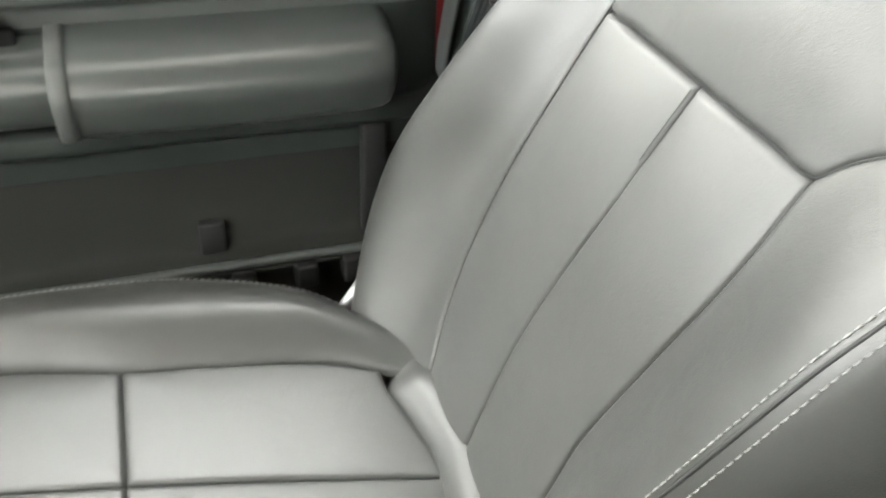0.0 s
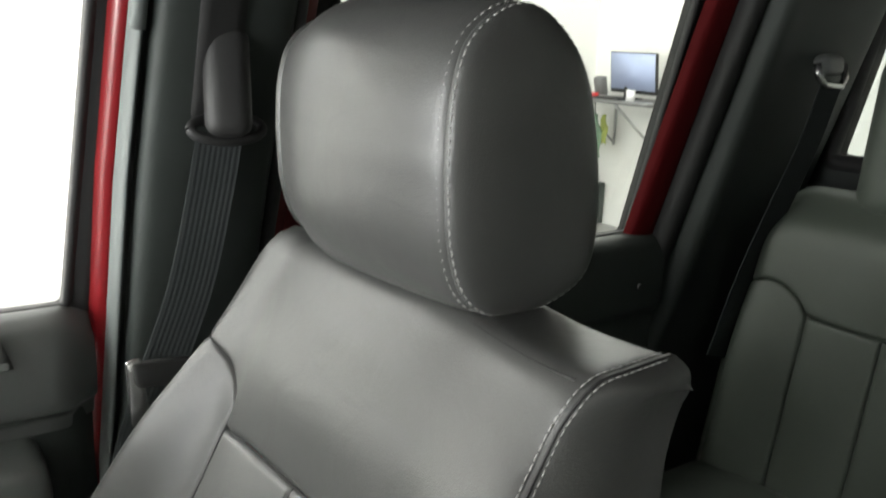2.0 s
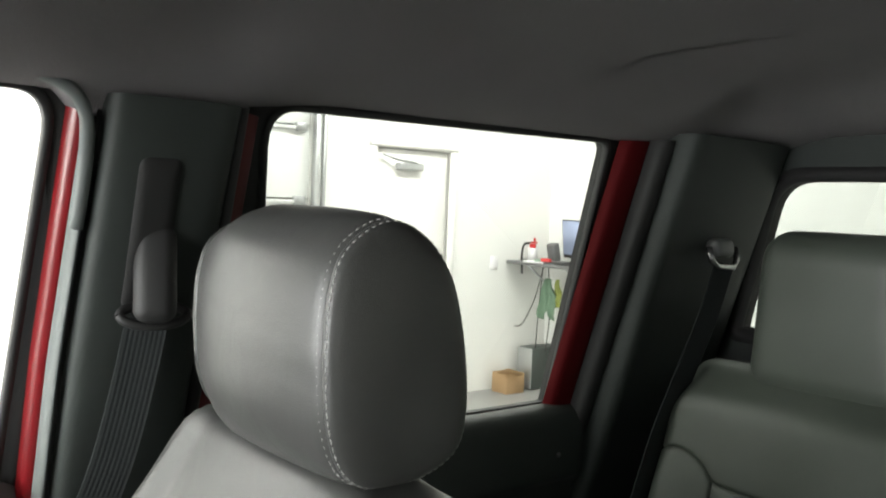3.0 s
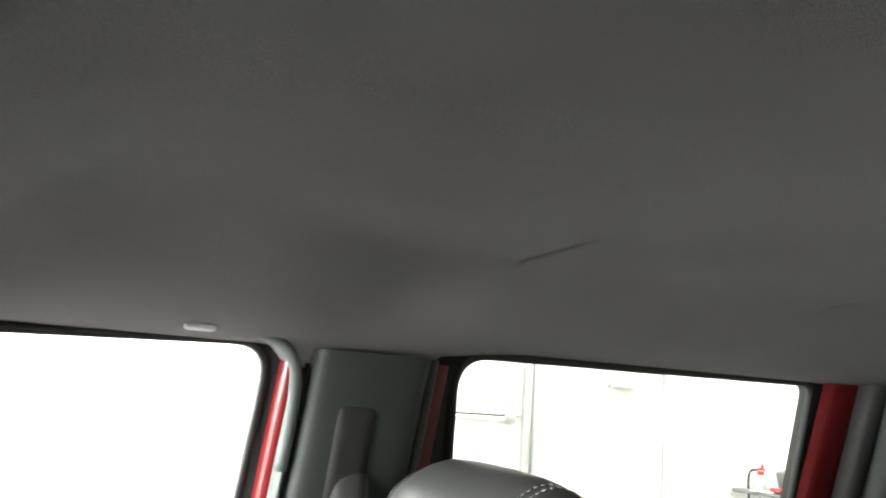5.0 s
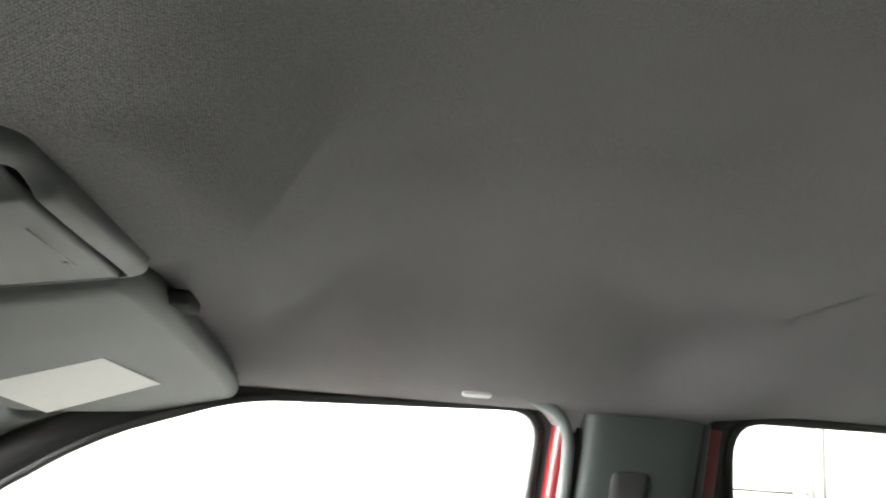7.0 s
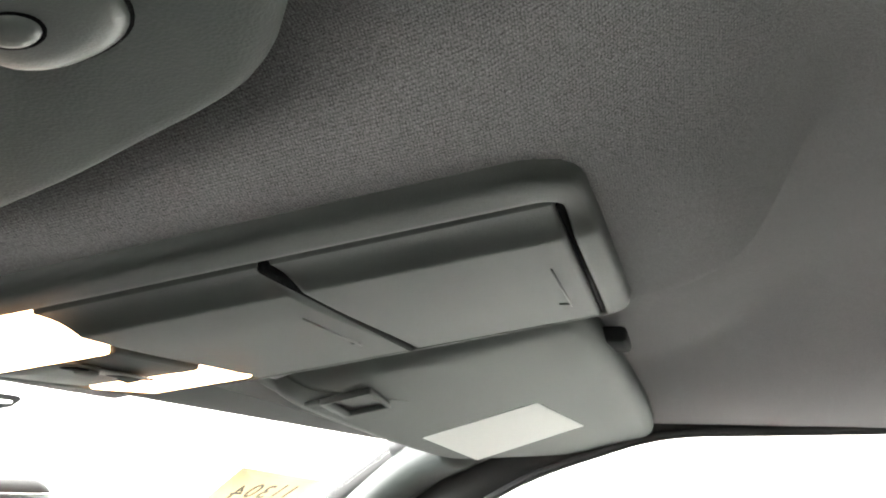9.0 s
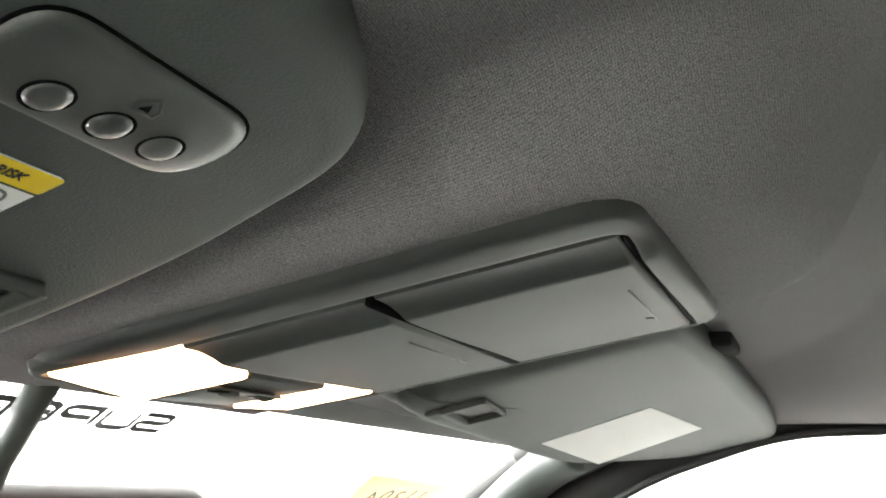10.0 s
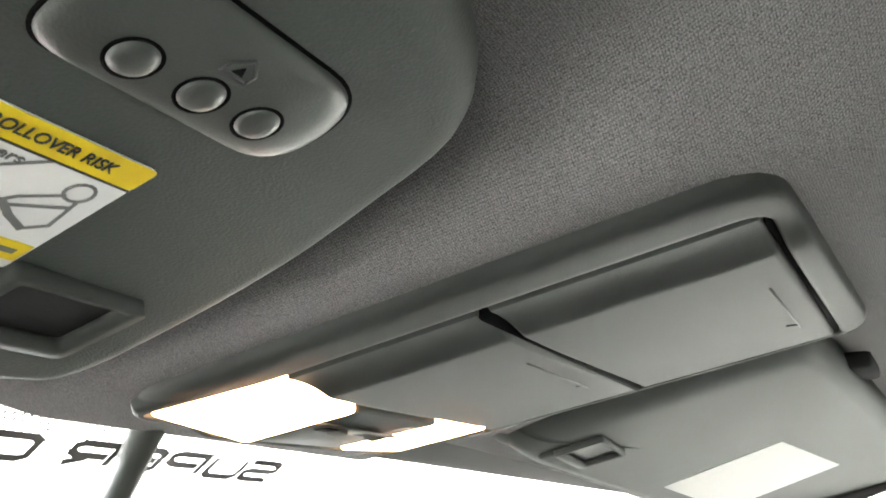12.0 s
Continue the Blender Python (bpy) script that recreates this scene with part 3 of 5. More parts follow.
def console_body():
    bm = bmesh.new()
    n = len(outer)
    loops = []
    for k, h in ((-0.05, -0.016), (0.0, -0.009), (0.03, -0.0040), (0.07, -0.0016), (0.13, 0.0004), (0.22, 0.0016), (0.34, 0.0022), (0.48, 0.0025), (0.6, 0.0026), (0.72, 0.0026), (0.85, 0.0026), (0.95, 0.0024), (1.0, 0.0014), (1.0, -0.010)):
        loops.append([bm.verts.new(con(x + (p - x) * k, y + (q - y) * k, h)) for (x, y), (p, q) in zip(outer, inner)])
    for a, b in zip(loops, loops[1:]):
        for i in range(n):
            bm.faces.new((a[i], a[(i + 1) % n], b[(i + 1) % n], b[i]))
    bm.faces.new(loops[-1])
    bmesh.ops.recalc_face_normals(bm, faces=bm.faces[:])
    return bm


part("bezel", console_body(), PLASTIC_CONSOLE, console)
part("edge_gap", ring_strip(grow(outer, 0.0014), grow(outer, -0.0012), con0, -0.016, -0.0085), GAP, console)


def lid(y0, y1, x0, x1, name, hinge):
    """A bin lid, bowed at its near side, with a pull mark."""
    def at(u, v):
        x = x0 + (x1 - x0) * u
        y = y0 + (y1 - y0) * v
        e = min(u * (x1 - x0), (1 - u) * (x1 - x0), v * (y1 - y0), (1 - v) * (y1 - y0))
        lip = -0.007 * (1 - smooth01(0, 0.0013, e))
        return con(x, y, 0.0028 + lip)
    ob = part(name, grid(at, [0.0, 0.004, 0.008, 0.013] + steps(0.02, 0.98, 90) + [0.987, 0.992, 0.996, 1.0], eased(20)), PLASTIC_CONSOLE, console, "grey plastic bin lid")
    cut = rbox(0, 0, 0, 0.068, 0.0010, 0.0008, 0.0003, 1)
    bmesh.ops.transform(cut, matrix=Matrix.Translation(con(-0.0185, hinge, 0.0046)) @ pose(0, 0, 0, -10, 0, 0), verts=cut.verts)
    part("pull_mark", cut, PLASTIC_DARK, ob)
    tip = rbox(*con(0.0160, hinge + 0.003, 0.0040), 0.0012, 0.005, 0.0008, 0.0003, 1)
    part("pull_mark", tip, PLASTIC_DARK, ob)
    return ob


lid(0.2881, 0.3835, -0.1121, 0.0645, "rear_lid", 0.2985)
lid(0.3855, 0.4715, -0.1122, 0.0655, "front_lid", 0.3955)
part("lid_gap", rbox(*con(-0.023, 0.3845, -0.0044), 0.174, 0.0040, 0.012, 0.001, 1), GAP, console)
part("lid_gap", rbox(*con(-0.023, 0.2871, -0.0045), 0.170, 0.0022, 0.010, 0.001, 1), GAP, console)


def con_plate(points, thick, mat, name, parent, r=0.002, base=0.0):
    return part(name, plate(rounded(points, r, 4), lambda x, y, h: con(x, y, base + h), thick, 0.0015), mat, parent)


con_plate([(-0.124, 0.530), (-0.112, 0.472), (-0.057, 0.476), (-0.063, 0.534)], 0.006, LENS, "lamp_lens", console, base=-0.002)
con_plate([(0.019, 0.476), (0.054, 0.468), (0.048, 0.522), (0.005, 0.530)], 0.006, LENS, "lamp_lens", console, base=-0.002)
sw = con_plate([(-0.054, 0.477), (0.016, 0.477), (0.001, 0.530), (-0.060, 0.533)], 0.004, PLASTIC_CONSOLE, "switch_panel", console, base=-0.001)
part("switch_bed", rbox(*con(-0.0255, 0.5020, 0.0033), 0.060, 0.0175, 0.0008, 0.0003, 1), PLASTIC_CONSOLE, sw)
for kx in (-0.041, -0.010):
    part("rocker_slot", rbox(*con(kx, 0.5020, 0.0040), 0.0150, 0.0085, 0.0008, 0.0003, 1), GAP, sw, "dark switch opening")
    part("rocker_switch", rbox(0, 0, 0, 0.0085, 0.0075, 0.0026, 0.0008, 2, Matrix.Translation(con(kx + 0.004, 0.5015, 0.0045)) @ pose(0, 0, 0, -10, 8, 0)), PLASTIC_CONSOLE, sw, "small grey rocker switch")


# ---- sun visors ----


def visor_mesh(outline, to3d, thick=0.017, extra=()):
    return plate(outline, to3d, thick, 0.0125, 6, extra)


def dplane(x, y, h=0.0):
    h -= VT
    return (x, y - 0.26 * h, 1.238 - 0.27 * (y - 0.40) - 0.965 * h)


def pplane(x, y, h=0.0):
    h -= VT
    return (x - 0.097 * h, y - 0.227 * h, 1.240 - 0.10 * (x - 0.394) - 0.235 * (y - 0.37) - 0.968 * h)


VT = 0.026
driver_visor = thing("sun_visor", "grey vinyl sun visor with garage buttons and a yellow warning label", "sun visor", group="sun visors")
d_out = closed([(-0.200, 0.514, 0), (-0.181, 0.499, 0), (-0.1785, 0.455, 0), (-0.1815, 0.410, 0), (-0.1885, 0.376, 0), (-0.1985, 0.3435, 0),
                                     (-0.2205, 0.3255, 0), (-0.250, 0.3175, 0), (-0.30, 0.3145, 0), (-0.45, 0.306, 0), (-0.62, 0.292, 0), (-0.72, 0.300, 0),
                                     (-0.755, 0.335, 0), (-0.74, 0.42, 0), (-0.66, 0.485, 0), (-0.50, 0.510, 0), (-0.35, 0.520, 0), (-0.25, 0.520, 0)], 4)
part("panel", visor_mesh(d_out, dplane, VT), VISOR_SKIN, driver_visor)

pad_out = rounded([(-0.2990, 0.3775), (-0.3020, 0.3480), (-0.2345, 0.3480), (-0.2325, 0.3775)], [0.0070, 0.0125, 0.0150, 0.0150], 8)
PAD_SKIN = surface("pad_vinyl", (0.055, 0.060, 0.056), 0.40, grain=1500, bump=0.12, kind="pebble", distance=0.0003)
# Black ring in place of the shade in a groove round the pad.
part("pad_recess_shade", ring_strip(grow(pad_out, 0.0007), grow(pad_out, -0.0012), lambda x, y, h: dplane(x, y, h), VT - 0.003, VT + 0.0005), GAP, driver_visor)
pad = part("button_pad", pillow(pad_out, dplane, VT - 0.0014, 0.0056), PAD_SKIN, driver_visor, "oval grey plastic pad with three round buttons")


def dome(cx, cy, r, high, to3d, base):
    bm = bmesh.new()
    rings = []
    for k, hh in ((1.0, 0.0), (0.96, 0.35), (0.8, 0.72), (0.5, 0.94), (0.2, 1.0)):
        rings.append([bm.verts.new(to3d(cx + r * k * math.cos(a), cy + r * k * math.sin(a), base + high * hh)) for a in steps(0, 2 * math.pi, 24)[:-1]])
    for a, b in zip(rings, rings[1:]):
        for i in range(24):
            bm.faces.new((a[i], a[(i + 1) % 24], b[(i + 1) % 24], b[i]))
    bm.faces.new(rings[-1])
    bmesh.ops.recalc_face_normals(bm, faces=bm.faces[:])
    return bm


BUTTON_SKIN = surface("button_plastic", (0.055, 0.060, 0.057), 0.42, grain=1500, bump=0.08, kind="pebble", distance=0.0002)
for bx, by in ((-0.2832, 0.3672), (-0.2668, 0.3667), (-0.2517, 0.3658)):
    ring = [(bx + 0.0056 * math.cos(a), by + 0.0056 * math.sin(a)) for a in steps(0, 2 * math.pi, 24)[:-1]]
    ring2 = [(bx + 0.0048 * math.cos(a), by + 0.0048 * math.sin(a)) for a in steps(0, 2 * math.pi, 24)[:-1]]
    # Black ring in place of the shade round the button.
    part("button_groove_shade", ring_strip(ring, ring2, dplane, VT + 0.0020, VT + 0.00435), GAP, pad)
    part("button", dome(bx, by, 0.0049, 0.0022, dplane, VT + 0.0036), BUTTON_SKIN, pad, "round grey push button")
# the house sign over the middle button
house = rounded([(-0.2703, 0.3594), (-0.2628, 0.3594), (-0.2628, 0.3562), (-0.2665, 0.3528), (-0.2703, 0.3562)], 0.0003, 1)
part("house_sign", ring_strip(house, grow(house, -0.0008), dplane, VT + 0.0020, VT + 0.0044), INK, pad, "small printed house sign")
part("house_sign", plate([(-0.2681, 0.3580), (-0.2652, 0.3580), (-0.2665, 0.3557)], lambda x, y, h: dplane(x, y, VT + 0.0026 + h), 0.0019, 0.0001, 1), GAP, pad)


def flat_plate(points, to3d, base, thick, mat, name, parent, r=0.001, label=""):
    return part(name, plate(rounded(points, r, 3), lambda x, y, h: to3d(x, y, base + h), thick, 0.0002, 1, (0.0006,)), mat, parent, label)


lab = flat_plate([(-0.372, 0.3945), (-0.2500, 0.3945), (-0.2500, 0.4470), (-0.372, 0.4470)], dplane, VT, 0.0005, PAPER, "warning_label", driver_visor, 0.002,
                 "white and yellow printed warning label")
flat_plate([(-0.372, 0.3945), (-0.2500, 0.3945), (-0.2500, 0.4035), (-0.372, 0.4035)], dplane, VT + 0.0004, 0.0003, YELLOW, "label_band", lab, 0.0015)
flat_plate([(-0.372, 0.4345), (-0.2505, 0.4345), (-0.2505, 0.4425), (-0.372, 0.4425)], dplane, VT + 0.0004, 0.0003, YELLOW, "label_band", lab, 0.0005)
flat_plate([(-0.372, 0.4034), (-0.2502, 0.4034), (-0.2502, 0.4040), (-0.372, 0.4040)], dplane, VT + 0.0006, 0.0003, INK, "label_line", lab, 0.0001)


def on_plane(to3d, x, y, h, ang=0.0):
    """A matrix that lays writing on a visor, read from below with its feet towards the windscreen."""
    o = Vector(to3d(x, y, h))
    ex = (Vector(to3d(x + 0.01, y, h)) - o).normalized()
    ey = (Vector(to3d(x, y - 0.01, h)) - o).normalized()
    ez = ex.cross(ey)
    m = Matrix((ex, ey, ez)).transposed().to_4x4()
    return Matrix.Translation(o) @ m @ pose(0, 0, 0, 0, 0, ang)


part("lettering", text_mesh("ROLLOVER RISK", 0.0045, on_plane(dplane, -0.2735, 0.3990, VT + 0.0008) @ Matrix.Diagonal((0.93, 1.15, 1, 1)), 0.0002, 0.00002), INK, lab)
part("lettering", text_mesh("ers", 0.0050, on_plane(dplane, -0.2775, 0.4072, VT + 0.0007), 0.0002), INK_GREY, lab)
# the drawing on the label, as plain strokes
HEAD = [(-0.2580 + 0.0032 * math.cos(a), 0.4105 + 0.0036 * math.sin(a)) for a in steps(0, 2 * math.pi, 16)]
STROKES = [((-0.2700, 0.4040), (-0.2830, 0.4165), 0.0007), ((-0.2600, 0.4130), (-0.2672, 0.4185), 0.0008), ((-0.2672, 0.4185), (-0.2745, 0.4290), 0.0008),
           ((-0.2560, 0.4140), (-0.2545, 0.4250), 0.0008), ((-0.2545, 0.4250), (-0.2585, 0.4290), 0.0008), ((-0.2560, 0.4165), (-0.2680, 0.4230), 0.0010),
           ((-0.2680, 0.4225), (-0.2640, 0.4260), 0.0020), ((-0.2640, 0.4260), (-0.2590, 0.4290), 0.0020), ((-0.2720, 0.4290), (-0.2630, 0.4320), 0.0008),
           ((-0.2950, 0.4060), (-0.2870, 0.4060), 0.0012), ((-0.3050, 0.4120), (-0.2870, 0.4120), 0.0012), ((-0.2700, 0.4385), (-0.2540, 0.4385), 0.0022)]
for (ax, ay), (bx, by), w in STROKES + [(p, q, 0.0008) for p, q in zip(HEAD, HEAD[1:])]:
    d = Vector((bx - ax, by - ay)).normalized() * w / 2
    nn = Vector((-d.y, d.x))
    flat_plate([(ax - nn.x - d.x, ay - nn.y - d.y), (bx - nn.x + d.x, by - nn.y + d.y), (bx + nn.x + d.x, by + nn.y + d.y), (ax + nn.x - d.x, ay + nn.y - d.y)], dplane, VT + 0.0004, 0.0004, INK_GREY, "drawn_stroke", lab, 0.0001)


def hook(to3d, x0, x1, y0, y1, parent):
    """The square plastic catch at the visor's inner end."""
    out_ = rounded([(x0, y0), (x1, y0 + 0.002), (x1 - 0.002, y1), (x0, y1)], 0.003, 4)
    inn = rounded([(x0 + 0.004, y0 + 0.0035), (x1 - 0.0055, y0 + 0.0045), (x1 - 0.0065, y1 - 0.006), (x0 + 0.004, y1 - 0.006)], 0.002, 4)
    fr = part("catch_frame", ring_strip(out_, inn, to3d, VT - 0.002, VT + 0.0045), PLASTIC_CONSOLE, parent, "raised square plastic catch")
    part("catch_recess", plate(inn, lambda x, y, h: to3d(x, y, VT + h), 0.0008, 0.0003, 1), PLASTIC_DARK, fr)
    part("catch_tab", plate(rounded([(x0, y1 - 0.001), (x0 + 0.022, y1 - 0.001), (x0 + 0.020, y1 + 0.012), (x0, y1 + 0.012)], 0.003, 3),
                            lambda x, y, h: to3d(x, y, VT - 0.002 + h), 0.005, 0.0015, 2), PLASTIC_CONSOLE, fr)


hook(dplane, -0.2500, -0.2060, 0.442, 0.479, driver_visor)

passenger_visor = thing("sun_visor", "grey vinyl sun visor with a blank white label", "sun visor", group="sun visors")
p_out = closed([(0.188, 0.525, 0), (0.172, 0.508, 0), (0.167, 0.43, 0), (0.170, 0.345, 0), (0.188, 0.320, 0), (0.225, 0.310, 0), (0.302, 0.300, 0),
                                     (0.449, 0.288, 0), (0.577, 0.279, 0), (0.660, 0.277, 0), (0.702, 0.283, 0), (0.724, 0.312, 0), (0.720, 0.36, 0), (0.700, 0.398, 0),
                                     (0.612, 0.474, 0), (0.565, 0.500, 0), (0.47, 0.514, 0), (0.28, 0.530, 0), (0.22, 0.530, 0)], 4)


def rolled_edge(x, y, h):
    """The visor's inner edge, turned up in a soft roll."""
    s = min(max((0.220 - x) / 0.054, 0.0), 1.0)
    return pplane(x, y, h - 0.046 * (1 - math.sqrt(1 - 0.96 * s * s)))


part("panel", visor_mesh(p_out, rolled_edge, VT, (0.015, 0.018, 0.021, 0.024, 0.028, 0.032, 0.037, 0.042, 0.048, 0.055, 0.065, 0.08, 0.10)), VISOR_SKIN, passenger_visor)
flat_plate([(0.398, 0.371), (0.546, 0.346), (0.612, 0.470), (0.437, 0.484)], pplane, VT, 0.0005, PAPER_GREY, "paper_label", passenger_visor, 0.002, "blank white paper label")
hook(pplane, 0.232, 0.288, 0.466, 0.505, passenger_visor)
roll = spline([pplane(0.146, 0.520, 0.006), pplane(0.20, 0.524, 0.008), pplane(0.30, 0.516, 0.010), pplane(0.42, 0.506, 0.010)], 6)
part("pivot_sleeve", tube(roll, 0.012, 12), VISOR_SKIN, passenger_visor)
for cx, cy, cz in ((0.318, 0.303, 1.281),):
    single("visor_retainer", rbox(cx, cy, cz, 0.060, 0.030, 0.012, 0.004, 2), RUBBER_MATTE, "small black plastic clip on the headliner behind the visor", "clip")

# ---- windscreen with its stickers ----


def ws(x, y, h=0.0):
    """A place on the windscreen; h: metres towards the cab."""
    return (x, y - 0.57 * h, 1.208 - 0.695 * (y - 0.585) - 0.82 * h)


screen_win = thing("window_5", "large clear windscreen with a dotted black band on top", "windscreen", kind="structure")
ws_out = rounded([(-0.80, 0.572), (0.74, 0.572), (0.85, 1.22), (-0.91, 1.22)], [0.05, 0.05, 0.05, 0.05], 5)
bm = bmesh.new()
bm.faces.new([bm.verts.new(ws(x, y, -0.004)) for x, y in ws_out])
pane = part("pane", bm, GLASS, screen_win, flat=True)
pane.visible_shadow = False
part("window_frame", ring_strip(grow(ws_out, 0.07), grow(ws_out, 0.0), ws, -0.02, 0.006), RUBBER, screen_win)

dots, hexes = [], []
for j in range(11):
    for i in range(90):
        x, y = -0.46 + 0.0042 * i + 0.0021 * (j % 2), 0.5735 + 0.0030 * j
        if x > -0.085 and j > 3:
            continue
        k = len(dots)
        dots += [ws(x + (0.0013 - 0.00009 * j) * math.cos(a), y + (0.0013 - 0.00009 * j) * math.sin(a), -0.0025) for a in steps(0, 2 * math.pi, 6)[:-1]]
        hexes.append(tuple(range(k, k + 6)))
me = bpy.data.meshes.new("dot_band")
me.from_pydata(dots, [], hexes)
me.materials.append(INK)
frit = new("dot_band", me)
frit.parent = screen_win
frit["label"] = "band of small black printed dots"

banner = thing("windscreen_sticker", "dark grey lettering stuck along the top of the windscreen", "sticker")
ex = Vector((-1, 0, 0))
ey = (Vector(ws(0, 0.59)) - Vector(ws(0, 0.60))).normalized()


def ribbon(points, width, to3d):
    """A flat stroke through 2D points with mitred bends."""
    bm = bmesh.new()
    ps = [Vector(p) for p in points]
    rows = []
    for k, p in enumerate(ps):
        a = (p - ps[k - 1]).normalized() if k else None
        b = (ps[k + 1] - p).normalized() if k < len(ps) - 1 else None
        d = ((a or b) + (b or a)).normalized()
        n = Vector((-d.y, d.x)) * (width / 2 / max(d.dot(a or b), 0.5))
        rows.append((bm.verts.new(to3d(*(p + n))), bm.verts.new(to3d(*(p - n)))))
    for (a, b), (c, d) in zip(rows, rows[1:]):
        bm.faces.new((a, b, d, c))
    return bm


FILM = surface("sticker_film", (0.10, 0.10, 0.10), 0.7, spec=0.2, bump=0)
BOWL = [(0.0, 1.0), (0.0, 0.0), (0.84, 0.0), (1.0, 0.14), (1.0, 0.44), (0.84, 0.58), (0.10, 0.58)]
OPEN_BOX = [(1.0, 0.0), (0.14, 0.0), (0.0, 0.14), (0.0, 0.86), (0.14, 1.0), (1.0, 1.0)]
LETTERS = [(0.034, [[(1.0, 0.0), (0.14, 0.0), (0.0, 0.12), (0.0, 0.40), (0.14, 0.50), (0.86, 0.50), (1.0, 0.60), (1.0, 0.88), (0.86, 1.0), (0.0, 1.0)]]),
           (0.006, [[(0.0, 0.0), (0.0, 0.84), (0.14, 1.0), (0.86, 1.0), (1.0, 0.84), (1.0, 0.0)]]),
           (-0.024, [BOWL]), (-0.054, [OPEN_BOX, [(0.09, 0.5), (0.9, 0.5)]]), (-0.083, [BOWL, [(0.55, 0.66), (1.0, 1.0)]]), (-0.126, [OPEN_BOX])]
for x_start, strokes in LETTERS:
    part("letter", join([ribbon([(x_start - 0.0235 * u, 0.5918 + 0.0120 * v) for u, v in st], 0.0038, lambda x, y: ws(x, y, -0.001)) for st in strokes]), FILM, banner)

note = thing("paper_note", "tan paper note with handwritten numerals on the windscreen", "note")
np_ = [(0.368, 0.630), (0.597, 0.644), (0.598, 0.692), (0.385, 0.684)]
part("sheet", plate(rounded(np_, 0.002, 2), lambda x, y, h: ws(x, y, 0.001 + h), 0.0006, 0.0002, 1), NOTE, note)
m_note = Matrix.Translation(ws(0.485, 0.663, 0.002)) @ Matrix((ex, ey, ex.cross(ey))).transposed().to_4x4()
for k, digit in enumerate("11304"):
    part("numeral", text_mesh(digit, 0.032, m_note @ Matrix.Translation(((k - 2) * 0.030, 0.002 * (k % 2), 0)) @ Matrix.Diagonal((1.5, 1, 1, 1)), 0.0002), INK_GREY, note)

mirror = thing("rear_view_mirror", "black rear-view mirror on a stalk from the windscreen", "mirror")
part("stalk", tube([ws(-0.088, 0.570, 0.004), ws(-0.075, 0.597, 0.004), ws(-0.0635, 0.625, 0.006), ws(-0.049, 0.655, 0.012), (-0.042, 0.655, 1.145)], 0.0078, 12), PLASTIC_TRIM, mirror)
part("housing", rbox(-0.03, 0.640, 1.128, 0.24, 0.030, 0.072, 0.014, 4, pose(0, 0, 0, 10, 0, -14)), PLASTIC_DARK, mirror)
part("glass", rbox(-0.034, 0.6235, 1.127, 0.222, 0.002, 0.058, 0.0008, 1, pose(0, 0, 0, 10, 0, -14)), MIRROR, mirror, "silvered mirror glass")

# ---- seats ----


def table(points):
    """A smooth function through (key, value) pairs."""
    ks, vs = [p[0] for p in points], [p[1] for p in points]

    def at(k):
        if k <= ks[0]:
            return vs[0]
        if k >= ks[-1]:
            return vs[-1]
        i = max(j for j in range(len(ks) - 1) if ks[j] <= k)
        t = (k - ks[i]) / (ks[i + 1] - ks[i])
        h = ks[i + 1] - ks[i]

        def slope(j):
            if j == 0 or j == len(ks) - 1:
                a, b = (0, 1) if j == 0 else (-2, -1)
                return (vs[b] - vs[a]) / (ks[b] - ks[a])
            return (vs[j + 1] - vs[j - 1]) / (ks[j + 1] - ks[j - 1])
        m0, m1 = slope(i) * h, slope(i + 1) * h
        return (2 * t ** 3 - 3 * t * t + 1) * vs[i] + (t ** 3 - 2 * t * t + t) * m0 + (3 * t * t - 2 * t ** 3) * vs[i + 1] + (t ** 3 - t * t) * m1
    return at


def puff(fn, wu, wv, nu=24, nv=40, tuck=0.0055, swell=0.002, soft=0.0021, open_sides=""):
    """An upholstered panel: fn(u, v, lift) gives places; its rims are tucked into the seams, its middle swells."""
    def at(u, v):
        w, h = (wu(v) if callable(wu) else wu), (wv(u) if callable(wv) else wv)
        es = []
        for key, e in (("l", u * w), ("r", (1 - u) * w), ("b", v * h), ("t", (1 - v) * h)):
            if key not in open_sides:
                es.append(e)
        e = min(es) if es else 1.0
        lift = swell * (1 - math.exp(-e / 0.02)) - tuck * math.exp(-(e / soft) ** 1.3)
        return fn(u, v, lift)
    return grid(at, eased(nu), eased(nv))


UPB, FWD = Vector((0, -0.417, 0.908)), Vector((0, 0.908, 0.417))
BASE = Vector((0, 0.020, 0.420))
V_ROLL, R_ROLL, TURN = 0.528, 0.024, 1.141

out_edge = table([(0, 0.655), (0.05, 0.696), (0.11, 0.722), (0.16, 0.722), (0.24, 0.692), (0.33, 0.653), (0.43, 0.624), (0.49, 0.612), (0.53, 0.596), (0.56, 0.575), (0.60, 0.556), (0.68, 0.55)])
piping_x = table([(0, 0.252), (0.10, 0.236), (0.21, 0.215), (0.295, 0.199), (0.35, 0.188), (0.437, 0.177), (0.48, 0.180), (0.515, 0.180), (0.54, 0.174), (0.58, 0.174), (0.68, 0.180)])
seam_out = table([(0, 0.490), (0.034, 0.506), (0.07, 0.524), (0.128, 0.541), (0.208, 0.549), (0.30, 0.545), (0.363, 0.540), (0.385, 0.536), (0.405, 0.546), (0.420, 0.566), (0.438, 0.620)])
seam_in = table([(0, 0.312), (0.086, 0.314), (0.134, 0.317), (0.21, 0.308), (0.29, 0.297), (0.36, 0.294), (0.45, 0.29)])
